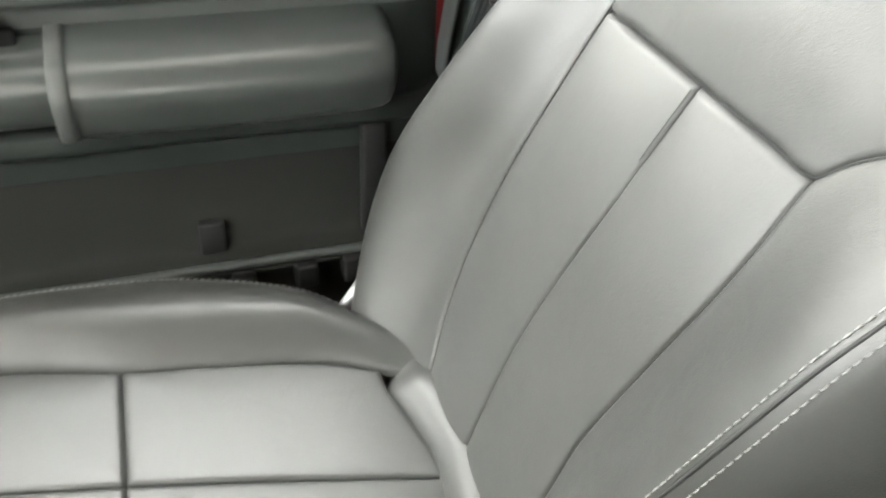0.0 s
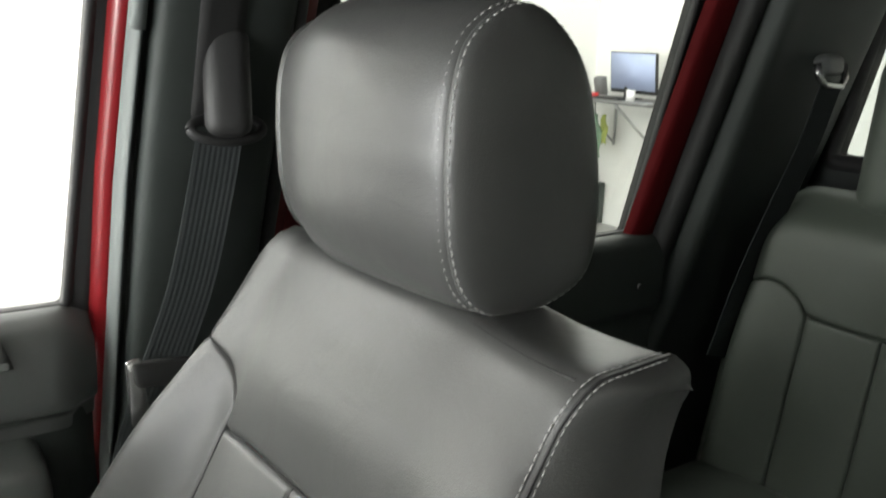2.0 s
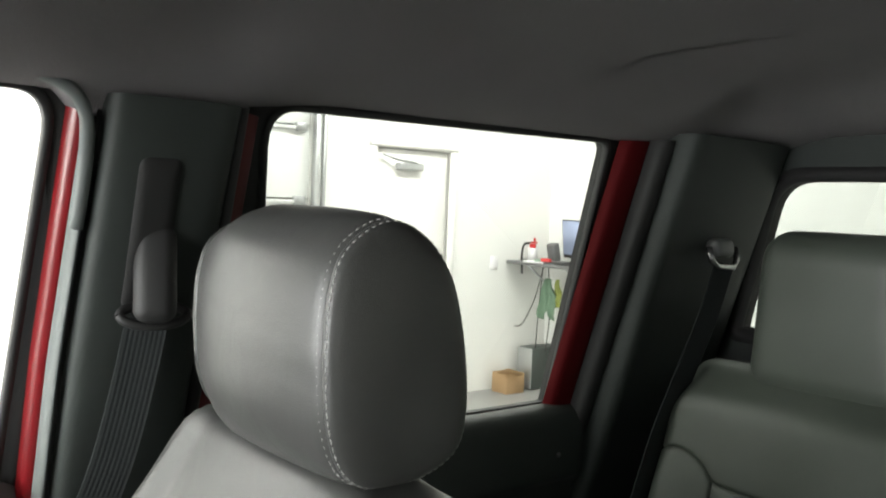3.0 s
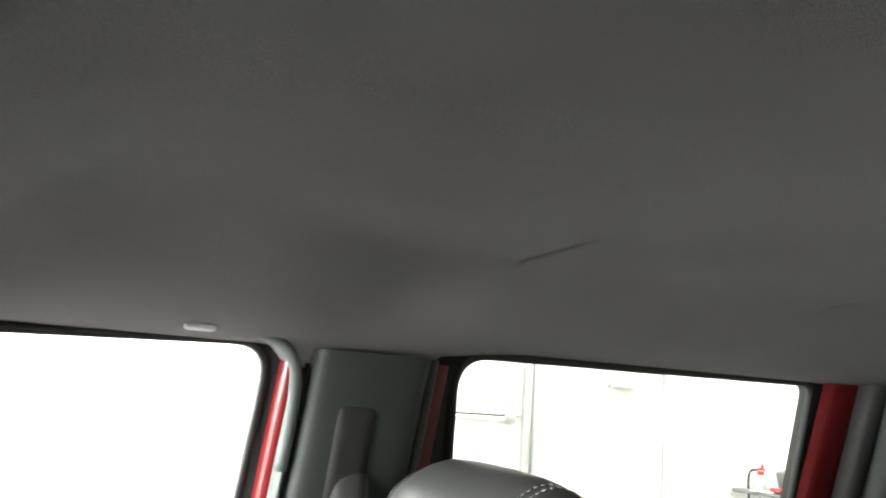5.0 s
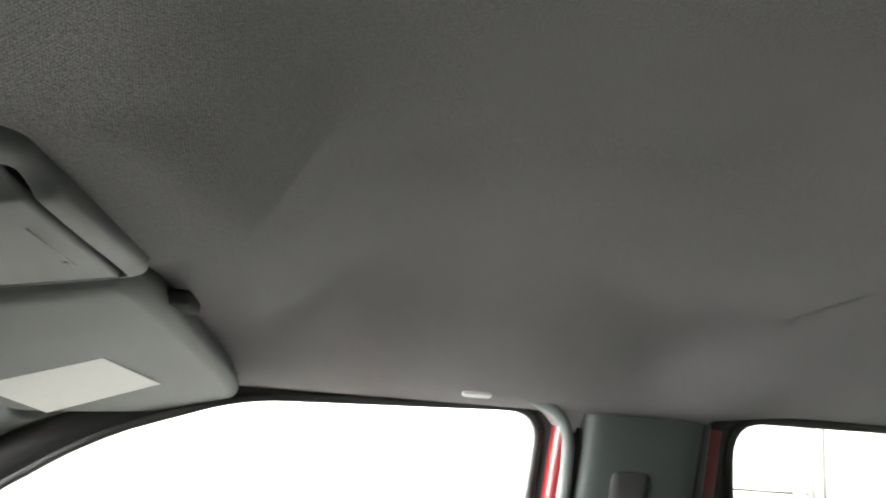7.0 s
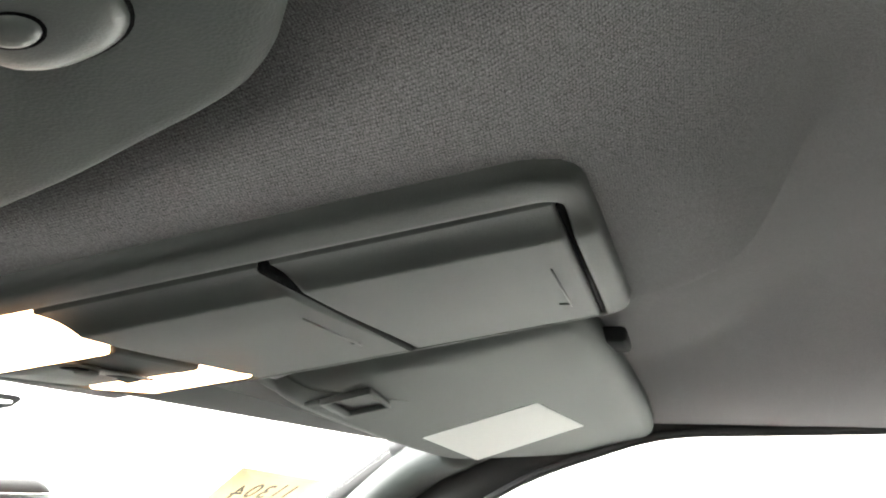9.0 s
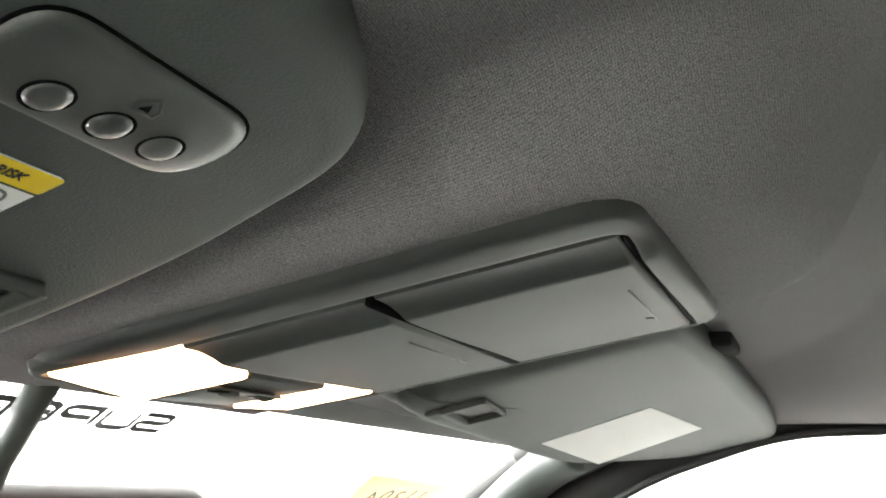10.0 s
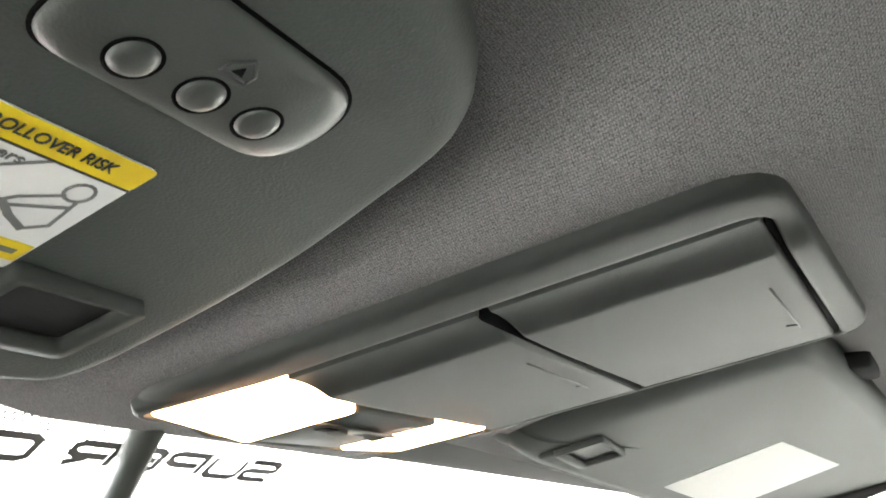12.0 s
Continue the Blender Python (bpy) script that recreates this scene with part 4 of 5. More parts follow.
seam_mid = table([(0, 0.405), (0.10, 0.422), (0.165, 0.424), (0.27, 0.416), (0.36, 0.410)])


def lean_line(v):
    """The backrest's side profile: up the back, over the top, and rearwards: along, forward and the turn."""
    sag = 0.010 * math.sin(math.pi * min(v / 0.5, 1.0))
    if v <= V_ROLL:
        return BASE + UPB * v + FWD * (sag * 0.3), FWD
    a = min((v - V_ROLL) / R_ROLL, TURN)
    p = BASE + UPB * (V_ROLL + R_ROLL * math.sin(a)) - FWD * (R_ROLL * (1 - math.cos(a)))
    d = UPB * math.cos(a) - FWD * math.sin(a)
    n = FWD * math.cos(a) + UPB * math.sin(a)
    rest = max(0.0, v - V_ROLL - R_ROLL * TURN)
    return p + d * rest, n


def back_lift(x, v):
    """How far the bolsters stand proud."""
    so, si, o, p = seam_out(min(v, 0.37)), seam_in(v), out_edge(v), piping_x(v)
    up = 1 - 0.75 * smooth01(0.30, 0.50, v)
    d = 0.0
    if x > so:
        s = (x - so) / max(o - so, 1e-4)
        d += 0.044 * up * math.sin(min(s, 0.62) / 0.62 * math.pi / 2) * smooth01(-0.1, 0.8, s)
        d -= (0.045 + 0.02 * up) * max(0.0, (s - 0.62) / 0.38) ** 2.2
    if x < si:
        s = (si - x) / max(si - p, 1e-4)
        d += 0.034 * up * smooth01(0, 1.0, s)
    # quilted fall of the two middle channels
    if si < x < so and v < 0.37:
        d += 0.0035 * abs(math.sin(math.pi * (x - si) / (so - si) * 2)) ** 0.8 * smooth01(0.37, 0.30, v)
    if v > 0.36:
        d += 0.010 * smooth01(0.36, 0.44, v) * smooth01(0.56, 0.48, v) * math.sin(math.pi * min(max((x - p) / (o - p), 0), 1))
    return d


def back_at(x, v, lift=0.0):
    p, n = lean_line(v)
    q = p + n * (back_lift(x, v) + lift)
    drop = 0.016 * smooth01(0.34, 0.19, x) * smooth01(0.42, 0.53, v) - 0.001 * smooth01(0.30, 0.18, x) * smooth01(0.550, 0.610, v)
    return Vector((x, q.y, q.z - drop))


seat = thing("car_seat", "charcoal leather front passenger seat with grey double stitching", "car seat", place=(0.43, 0.15, 0.0))


def seat_part(name, bm, mat, label="", parent=None):
    if parent is None:
        parent = seat
    return part(name, local(bm, seat), mat, parent, label)


VB = 0.438
seat_part("outer_bolster", puff(lambda u, v, l: back_at(out_edge(v * VB) + (seam_out(v * VB) - out_edge(v * VB)) * u, v * VB, l),
                                              lambda v: max(out_edge(v * VB) - seam_out(v * VB), 0.004), VB, 26, 44, open_sides="lb"), LEATHER)
VY = 0.362
seat_part("insert_panel", puff(lambda u, v, l: back_at(seam_out(v * VY) + (seam_mid(v * VY) - seam_out(v * VY)) * u, v * VY, l), 0.125, VY, 22, 40, open_sides="b", soft=0.0013, tuck=0.0042), LEATHER_PERF)
seat_part("insert_panel", puff(lambda u, v, l: back_at(seam_mid(v * VY) + (seam_in(v * VY) - seam_mid(v * VY)) * u, v * VY, l), 0.115, VY, 22, 40, open_sides="b", soft=0.0011, tuck=0.0030), LEATHER_PERF)
arch = table([(0.0, 0.362), (0.12, 0.380), (0.30, 0.397), (0.55, 0.406), (0.8, 0.408), (1.0, 0.405)])
seat_part("inner_bolster", puff(lambda u, v, l: back_at(seam_in(v * arch(u)) + (piping_x(v * arch(u)) - seam_in(v * arch(u))) * u, v * arch(u), l), 0.11, 0.40, 24, 44, open_sides="b", soft=0.0011, tuck=0.0022), LEATHER)


def share(x, v):
    return (out_edge(v) - x) / (out_edge(v) - piping_x(v))


YB = table([(0.0, 0.440), (share(0.600, 0.430), 0.430), (share(0.566, 0.420), 0.420), (share(0.546, 0.403), 0.403), (share(0.537, 0.384), 0.384), (share(0.541, 0.364), 0.364),
            (share(0.50, 0.364), 0.364), (share(0.41, 0.363), 0.363), (share(0.33, 0.363), 0.363), (share(0.294, 0.364), 0.364), (share(0.280, 0.381), 0.381), (share(0.257, 0.398), 0.398),
            (share(0.222, 0.407), 0.407), (share(0.195, 0.407), 0.407), (1.0, 0.405)])
VT_END = V_ROLL + R_ROLL * 0.62


def yoke_at(u, w, l):
    v = YB(u) + (VT_END - YB(u)) * w
    return back_at(out_edge(v) + (piping_x(v) - out_edge(v)) * u, v, l)


seat_part("upper_panel", puff(yoke_at, 0.44, 0.2, 80, 46, open_sides="lt"), LEATHER)
VT_BACK = VT_END + 0.076
seat_part("top_panel", puff(lambda u, w, l: back_at(out_edge(VT_END) + (piping_x(VT_END) - out_edge(VT_END)) * u, VT_END + (VT_BACK - VT_END) * w, l), 0.38, 0.06, 30, 8, open_sides="lb"), LEATHER)


def side_at(u, v, l, side):
    """The side of the backrest, from its front rim to the rear."""
    x0 = piping_x(v) if side < 0 else out_edge(v)
    rim = back_at(x0, v)
    n = lean_line(v)[1]
    fat = 0.040 * (1 - smooth01(0.25, 0.50, v)) + 0.012
    k = min(v / V_ROLL, 1.0)
    rear = Vector((0, -0.125 - 0.168 * k, 0.345 + 0.560 * k - 0.006 - (0.014 * smooth01(0.42, 0.53, v) if side < 0 else 0)))
    x = x0 + side * (fat * math.sin(min(u * 1.25, 1) * math.pi * 0.62) + l)
    q = rim.lerp(rear, u ** 1.45 if side < 0 else u)
    return (x, q.y, q.z)


seat_part("side_panel", grid(lambda u, v: side_at(u, v * VT_BACK, -0.004 * math.exp(-u * 30) if u < 0.3 else 0, -1), eased(20), eased(44)), LEATHER)
seat_part("side_panel", grid(lambda u, v: side_at(u, v * VT_BACK, 0, 1), eased(14), eased(36)), LEATHER)
seat_part("back_shell", grid(lambda u, v: (0.178 + 0.48 * u, -0.115 - 0.185 * v - 0.012 * math.sin(math.pi * u), 0.33 + 0.54 * v), steps(0, 1, 12), steps(0, 1, 12)), PLASTIC_DARK)
# raised seam with two rows of stitches, from the cushion up over the shoulder
ridge = [back_at(piping_x(v), v, -0.0002) for v in steps(0.02, VT_BACK - 0.002, 70)]
seat_part("piping", tube(ridge, 0.0011, 8), SEAM, "dark groove of the double-stitched seam")
rows_in = [back_at(piping_x(v) + 0.0050, v, 0.0012) for v in steps(0.02, VT_BACK - 0.004, 90)]
seat_part("stitching", stitches(rows_in, (-0.2, 0.9, 0.4)), THREAD, "row of grey thread stitches")


def side_point(v, d):
    q = side_at(d / 0.10, v, 0.0012, -1)
    return Vector(q)


seat_part("stitching", stitches([side_point(v, 0.0056) for v in steps(0.02, VT_BACK - 0.004, 90)], (-1, 0.5, 0.3)), THREAD, "row of grey thread stitches")
# short twin stitch lines at the head of the middle channel seam
for dx in (-0.003, 0.003):
    seat_part("stitching", tube([back_at(seam_mid(v) + dx, v, 0.0008) for v in steps(0.300, 0.358, 10)], 0.0004, 5), SEAM)
# dark stitched grooves between the panels
for line in ([back_at(seam_out(v), v, -0.0006) for v in steps(0.0, 0.372, 40)], [back_at(seam_mid(v), v, -0.0022) for v in steps(0.0, VY, 40)],
             [back_at(seam_in(v), v, -0.0018) for v in steps(0.0, VY, 40)], [yoke_at(u, 0.0, -0.0020) for u in steps(0.0, 0.985, 90)],
             [back_at(out_edge(VT_END) + (piping_x(VT_END) - out_edge(VT_END)) * u, VT_END, 0.0012) for u in steps(0.72, 0.97, 20)]):
    seat_part("seam", tube(line, 0.0009, 6), SEAM)
# thin line low on the side panel
seat_part("side_seam", tube([Vector(side_at(0.62, v, 0.0006, -1)) for v in steps(0.02, 0.40, 24)], 0.0007, 5), SEAM)

# -- cushion
CZ = 0.430
cush_seam = table([(0.00, 0.494), (0.045, 0.521), (0.10, 0.544), (0.18, 0.559), (0.27, 0.573), (0.37, 0.600), (0.50, 0.616)])
cush_edge = table([(-0.02, 0.560), (0.034, 0.600), (0.10, 0.648), (0.20, 0.690), (0.30, 0.702), (0.40, 0.702), (0.50, 0.690)])


def cushion_at(x, y, l=0.0, side=1):
    s, e = cush_seam(y), cush_edge(y)
    xx = x if side > 0 else 0.84 - x
    z = CZ + 0.010 * math.sin(math.pi * min(max(y / 0.5, 0), 1)) - 0.020 * smooth01(0.42, 0.53, y)
    n = Vector((0, 0, 1))
    if xx > s:
        k = (xx - s) / (e - s)
        z += 0.030 * math.sin(min(k / 0.42, 1) * math.pi / 2) * smooth01(-0.03, 0.12, y) - 0.034 * max(0, (k - 0.42) / 0.58) ** 2 - 0.05 * max(0, (k - 0.8) / 0.2) ** 2
        n = Vector((0.5 * k * side, 0, 1)).normalized()
    p = Vector((x, y, z)) + n * l
    return p


ymax = 0.53
for side in (1, -1):
    fx = (lambda x: x) if side > 0 else (lambda x: 0.84 - x)
    seat_part("cushion_bolster", puff(lambda u, v, l: cushion_at(fx(cush_edge(v * ymax) + (cush_seam(v * ymax) - cush_edge(v * ymax)) * u), v * ymax, l, side),
                                            0.09, ymax, 24, 40, open_sides="lbt"), LEATHER)
    k_ridge = 0.79
    seat_part("stitching", stitches([cushion_at(fx(cush_seam(y) + (cush_edge(y) - cush_seam(y)) * k_ridge), y, 0.0032, side) for y in steps(0.03, 0.52, 60)], (0.3, 0, 1), 0.0045, 0.002), THREAD, "row of grey thread stitches")
    seat_part("cushion_side", grid(lambda u, v: (fx(cush_edge(v * ymax) - 0.004 + 0.012 * math.sin(u * math.pi)), v * ymax,
                                                 cushion_at(fx(cush_edge(v * ymax)), v * ymax, 0, side).z * (1 - u) + 0.24 * u), steps(0, 1, 10), steps(0, 1, 30)), LEATHER)
rear_rim = table([(0.30, 0.026), (0.40, 0.026), (0.46, 0.032), (0.505, 0.044), (0.53, 0.050)])
for x0, x1 in ((0.415, None), (0.415, 1)):
    def cx_of(u, y, inner=x1):
        s = cush_seam(y)
        m = 0.388 + 0.22 * y
        return s + (m - s) * u if inner is None else m + ((0.84 - s) - m) * u

    def rear_piece(u, v, l):
        xs_ = cx_of(u, 0.15)
        y0 = rear_rim(max(xs_, 0.84 - xs_))
        y = y0 + (0.270 - y0) * v
        return cushion_at(cx_of(u, y), y, l)
    seat_part("cushion_insert", puff(rear_piece, 0.16, 0.24, 24, 26, tuck=0.0045, soft=0.0014), LEATHER)

    def front_piece(u, v, l):
        y = 0.270 + (ymax - 0.270) * v
        return cushion_at(cx_of(u, y), y, l)
    seat_part("cushion_front", puff(front_piece, 0.19, 0.26, 24, 26, tuck=0.0045, soft=0.0014, open_sides="t"), LEATHER)


def roll_at(u, v):
    """A leather roll that follows the cushion's rear rim."""
    x = 0.28 + 0.240 * u
    y0 = rear_rim(max(x, 0.84 - x)) + 0.002
    wide = 0.052 * (1 - 0.25 * smooth01(0.88, 1.0, u))
    y0 += 0.014 * (1 - smooth01(0.9, 1.0, u))
    wide += 0.010
    return (x + 0.012 * v * smooth01(0.5, 1, u), y0 - wide * v, CZ - 0.008 * smooth01(0.85, 1.0, u) + 0.012 * math.sin(math.pi * v) - 0.020 * math.exp(-v / 0.15) + 0.008 * v)


# the roll of leather between cushion and backrest
seat_part("rear_roll", grid(roll_at, eased(24), eased(10)), LEATHER)
seat_part("seat_base", rbox(0.42, 0.22, 0.17, 0.46, 0.50, 0.30, 0.03), PLASTIC_DARK, "black plastic seat base")
seat_part("latch_rod", tube([(0.605, 0.075, 0.43), (0.625, 0.045, 0.452), (0.645, 0.02, 0.475)], 0.006, 8), STEEL, "bare metal hinge bar")

# -- headrest
HX0, HX1 = 0.294, 0.546
prof = [(p.x, p.y) for p in spline([(-0.178, 1.020, 0), (-0.181, 1.070, 0), (-0.196, 1.108, 0), (-0.236, 1.130, 0), (-0.275, 1.116, 0), (-0.305, 1.080, 0), (-0.322, 1.020, 0),
                                    (-0.327, 0.962, 0), (-0.316, 0.926, 0), (-0.275, 0.908, 0), (-0.226, 0.908, 0), (-0.198, 0.926, 0), (-0.183, 0.965, 0), (-0.178, 1.020, 0)], 6)][:-1]
HC = (-0.257, 1.018)


def head_ring(x, k, bow=0.0):
    out = []
    for y, z in prof:
        out.append((x, HC[0] + (y - HC[0]) * k + bow * max(0.0, (y - HC[0]) / 0.08), HC[1] + (z - HC[1]) * k + bow * 0.35 * max(0.0, (z - HC[1]) / 0.1)))
    return out


def loft(rings, close=None):
    bm = bmesh.new()
    vs = [[bm.verts.new(p) for p in r] for r in rings]
    n = len(vs[0])
    for a, b in zip(vs, vs[1:]):
        for i in range(n):
            bm.faces.new((a[i], a[(i + 1) % n], b[(i + 1) % n], b[i]))
    for end in (close or ()):
        bm.faces.new(vs[end])
    bmesh.ops.recalc_face_normals(bm, faces=bm.faces[:])
    return bm


def head_x(t):
    return HX0 + (HX1 - HX0) * t


mid_rings = []
for t in (0, 0.006, 0.014, 0.028, 0.05, 0.10, 0.2, 0.32, 0.45, 0.58, 0.70, 0.80, 0.88, 0.94, 0.97, 0.986, 0.994, 1.0):
    e = min(t, 1 - t) * (HX1 - HX0)
    k = 1.0 - 0.050 * math.exp(-(e / 0.0032) ** 1.2) - 0.115 * smooth01(0.70, 1.0, t) - 0.018 * smooth01(0.12, 0.0, t)
    mid_rings.append(head_ring(head_x(t), k, 0.014 * (1 - (2 * t - 1) ** 2)))
seat_part("headrest_cover", loft(mid_rings), LEATHER, "padded leather headrest")
for end, x_end, sgn, k0 in ((0, HX0, -1, 0.982), (1, HX1, 1, 0.92)):
    rings = []
    for s, k in ((0.000, 0.950), (0.0022, 0.978), (0.0050, 0.976), (0.0080, 0.955), (0.0105, 0.91), (0.0130, 0.82), (0.0150, 0.66), (0.0162, 0.45), (0.0168, 0.22), (0.0170, 0.05)):
        rings.append(head_ring(x_end + sgn * (s - 0.001), k * (1 if end == 0 else 0.905)))
    seat_part("headrest_side", loft(rings, close=(-1,)), LEATHER, "leather side panel of the headrest")
    if end == 0:
        for dx, kk in ((0.0060, 0.981), (-0.0050, 0.969)):
            loop = [Vector(p) for p in head_ring(x_end + dx, kk)]
            loop.append(loop[0])
            seat_part("stitching", stitches(loop, (-1, 0.35, 0.1), 0.0050, 0.0022, 0.0006), THREAD, "row of grey thread stitches")
for px in (0.365, 0.495):
    seat_part("headrest_post", tube([(px, -0.258, 0.80), (px, -0.258, 0.93)], 0.006, 12), CHROME, "chrome headrest post")
    seat_part("post_sleeve", tube([(px, -0.258, 0.895), (px, -0.258, 0.910)], 0.014, 14), PLASTIC_DARK)
seat_part("sleeve_cover", rbox(0.318, -0.262, 0.909, 0.03, 0.045, 0.012, 0.004), PLASTIC_DARK)

# ---- front passenger door ----
door = thing("door_panel", "dark grey plastic door trim with a padded armrest and map pocket", "car door", place=(0.80, 0.3, 0.3))


def door_part(name, bm, mat, label="", parent=None):
    return part(name, local(bm, door), mat, parent or door, label)


def swept(profile, y0, y1, n=24, bulge=None):
    """A run of (x, z) pairs carried along the door."""
    ps = [(p.x, p.y) for p in spline([Vector((a, b, 0)) for a, b in profile], 5)]

    def at(u, v):
        x, z = ps[int(u)]
        return (x + (bulge(v, z) if bulge else 0), v, z)
    return grid(at, list(range(len(ps))), steps(y0, y1, n))


edge_in = lambda y, z: 0.035 * smooth01(-0.055, -0.095, y)
door_part("upper_trim", swept([(0.842, 0.792), (0.830, 0.798), (0.816, 0.794), (0.803, 0.781), (0.795, 0.763), (0.791, 0.738), (0.790, 0.715), (0.792, 0.69), (0.806, 0.678), (0.81, 0.66)], -0.097, 1.05, 60, edge_in), PLASTIC)
door_part("middle_trim", swept([(0.81, 0.68), (0.812, 0.62), (0.808, 0.57), (0.795, 0.562), (0.787, 0.555), (0.786, 0.542), (0.792, 0.534), (0.802, 0.530), (0.806, 0.50)], -0.095, 1.05, 40, edge_in), PLASTIC_TRIM)
door_part("map_pocket", swept([(0.808, 0.53), (0.809, 0.48), (0.806, 0.42), (0.797, 0.395), (0.775, 0.388), (0.766, 0.382), (0.768, 0.374), (0.79, 0.368), (0.80, 0.30), (0.80, 0.10)], -0.095, 1.05, 40, edge_in),
          POCKET, "dark grey map pocket")
door_part("pocket_post", rbox(0.797, -0.012, 0.46, 0.016, 0.030, 0.15, 0.006), PLASTIC_DARK)
door_part("pocket_lip", tube([(0.767 + 0.035 * smooth01(-0.04, -0.09, y), y, 0.389) for y in steps(-0.09, 0.6, 30)], 0.0055, 8), PLASTIC)
for ky, kh in ((-0.035, 0.030), (0.020, 0.034), (0.075, 0.030), (0.145, 0.028), (0.215, 0.024)):
    door_part("pocket_clip", rbox(0.768, ky, 0.366, 0.030, 0.026, kh, 0.004), RUBBER)
door_part("pocket_tab", rbox(0.795, 0.172, 0.412, 0.012, 0.028, 0.040, 0.003), PLASTIC_DARK)


def armrest_ring(y, k, x_in):
    """The armrest's section: flat on the door, rounded towards the seat."""
    z0, z1 = 0.562, 0.658
    pts = spline([Vector(p) for p in ((0.812, y, z1 + 0.004), (0.785, y, z1 - 0.003), (x_in + 0.036, y, z1 - 0.0090), (x_in + 0.018, y, z1 - 0.0155), (x_in + 0.006, y, z1 - 0.0265), (x_in + 0.001, y, z1 - 0.042),
                                      (x_in + 0.007, y, z0 + 0.032), (x_in + 0.020, y, z0 + 0.010), (0.79, y, z0), (0.812, y, z0 - 0.002))], 4)
    c = Vector((0.812, y, 0.615))
    return [c + (p - c) * k for p in pts]


def open_loft(rings):
    bm = bmesh.new()
    vs = [[bm.verts.new(p) for p in r] for r in rings]
    for a, b in zip(vs, vs[1:]):
        for i in range(len(a) - 1):
            bm.faces.new((a[i], a[i + 1], b[i + 1], b[i]))
    bmesh.ops.recalc_face_normals(bm, faces=bm.faces[:])
    return bm


main = [armrest_ring(-0.030 + d, k, 0.735) for d, k in ((0, 0.05), (0.001, 0.55), (0.004, 0.78), (0.010, 0.92), (0.018, 0.98), (0.03, 1.0))]
main += [armrest_ring(y, 1.0, 0.735 - 0.006 * math.sin((y + 0.03) / 0.31 * math.pi)) for y in steps(0.01, 0.280, 16)]
door_part("armrest", open_loft(main), ARMREST_SKIN, "padded vinyl armrest")
door_part("armrest_ring", open_loft([armrest_ring(0.279, 0.9, 0.735), armrest_ring(0.279, 1.035, 0.735), armrest_ring(0.284, 1.05, 0.735), armrest_ring(0.292, 1.05, 0.735),
                                     armrest_ring(0.296, 1.02, 0.735), armrest_ring(0.296, 0.85, 0.735)]), PLASTIC, "satin plastic ring round the armrest")
door_part("pull_handle", open_loft([armrest_ring(y, 0.82, 0.742) for y in steps(0.29, 0.62, 12)]), ARMREST_SKIN, "grey plastic door pull")
door_part("pull_recess", rbox(0.802, 0.40, 0.655, 0.01, 0.16, 0.022, 0.004), RUBBER)
door_part("switch_strip", rbox(0.788, 0.38, 0.674, 0.02, 0.10, 0.014, 0.003), CHROME, "satin silver switch strip")

LOCK_GREY = surface("lock_grey", (0.25, 0.26, 0.25), 0.4, bump=0.02)
lock = door_part("lock_surround", ring_strip([(-0.005, 0.748), (0.064, 0.748), (0.052, 0.787), (0.008, 0.787)], [(0.012, 0.757), (0.047, 0.757), (0.041, 0.782), (0.017, 0.782)],
                                             lambda y, z, h: (0.793 - h, y, z), -0.006, 0.004), PLASTIC, "grey plastic lock surround")
door_part("lock_lip", rbox(0.7895, 0.0295, 0.7525, 0.006, 0.060, 0.0075, 0.002, 2), LOCK_GREY, parent=lock)
door_part("lock_recess", rbox(0.795, 0.0295, 0.768, 0.006, 0.034, 0.030, 0.001, 1), RUBBER, parent=lock)
door_part("lock_knob", rbox(0.789, 0.0295, 0.770, 0.012, 0.014, 0.026, 0.004), PLASTIC_DARK, "black lock knob", lock)

rear_door = thing("door_panel", "dark grey plastic trim of the rear door below its window", "car door", place=(0.80, -0.7, 0.3))
# Darker pillar plastic puts the shade behind the seat into the trim's colour.
part("upper_trim", local(swept([(0.846, 0.778), (0.826, 0.784), (0.800, 0.780), (0.786, 0.762), (0.782, 0.72), (0.785, 0.66), (0.80, 0.62), (0.80, 0.45), (0.80, 0.15)], -1.045, -0.31, 30), rear_door), PLASTIC_TRIM, rear_door)
part("armrest", local(rbox(0.775, -0.70, 0.585, 0.07, 0.40, 0.07, 0.02), rear_door), ARMREST_SKIN, rear_door, "padded vinyl armrest")
part("door_button", local(rbox(0.786, -0.985, 0.70, 0.012, 0.012, 0.012, 0.004), rear_door), CHROME, rear_door)

# ---- seat belts ----


def strap(points, width, across, thick=0.0013, ribs=9):
    """Woven webbing: a ribbed band through points, its width laid along across."""
    run = spline(points, 10)
    w = Vector(across).normalized()

    def at(u, v):
        i = min(int(v), len(run) - 1)
        d = (run[min(i + 1, len(run) - 1)] - run[max(i - 1, 0)]).normalized()
        n = d.cross(w).normalized()
        k = u if u <= 1 else 2 - u
        face = 1 if u <= 1 else -1
        rib = 0.00035 * math.cos(2 * math.pi * ribs * k)
        return run[i] + w * (width * (k - 0.5)) + n * (face * (thick / 2 + rib))
    us = steps(0, 1, 36) + steps(1, 2, 36)[1:]
    return grid(at, us, list(range(len(run))))


belt = thing("seat_belt", "dark grey woven seat belt hanging from a pillar loop", "seat belt", place=(0.69, -0.19, 0.2), group="seat belts")
across = (0.37, 0.93, 0.0)
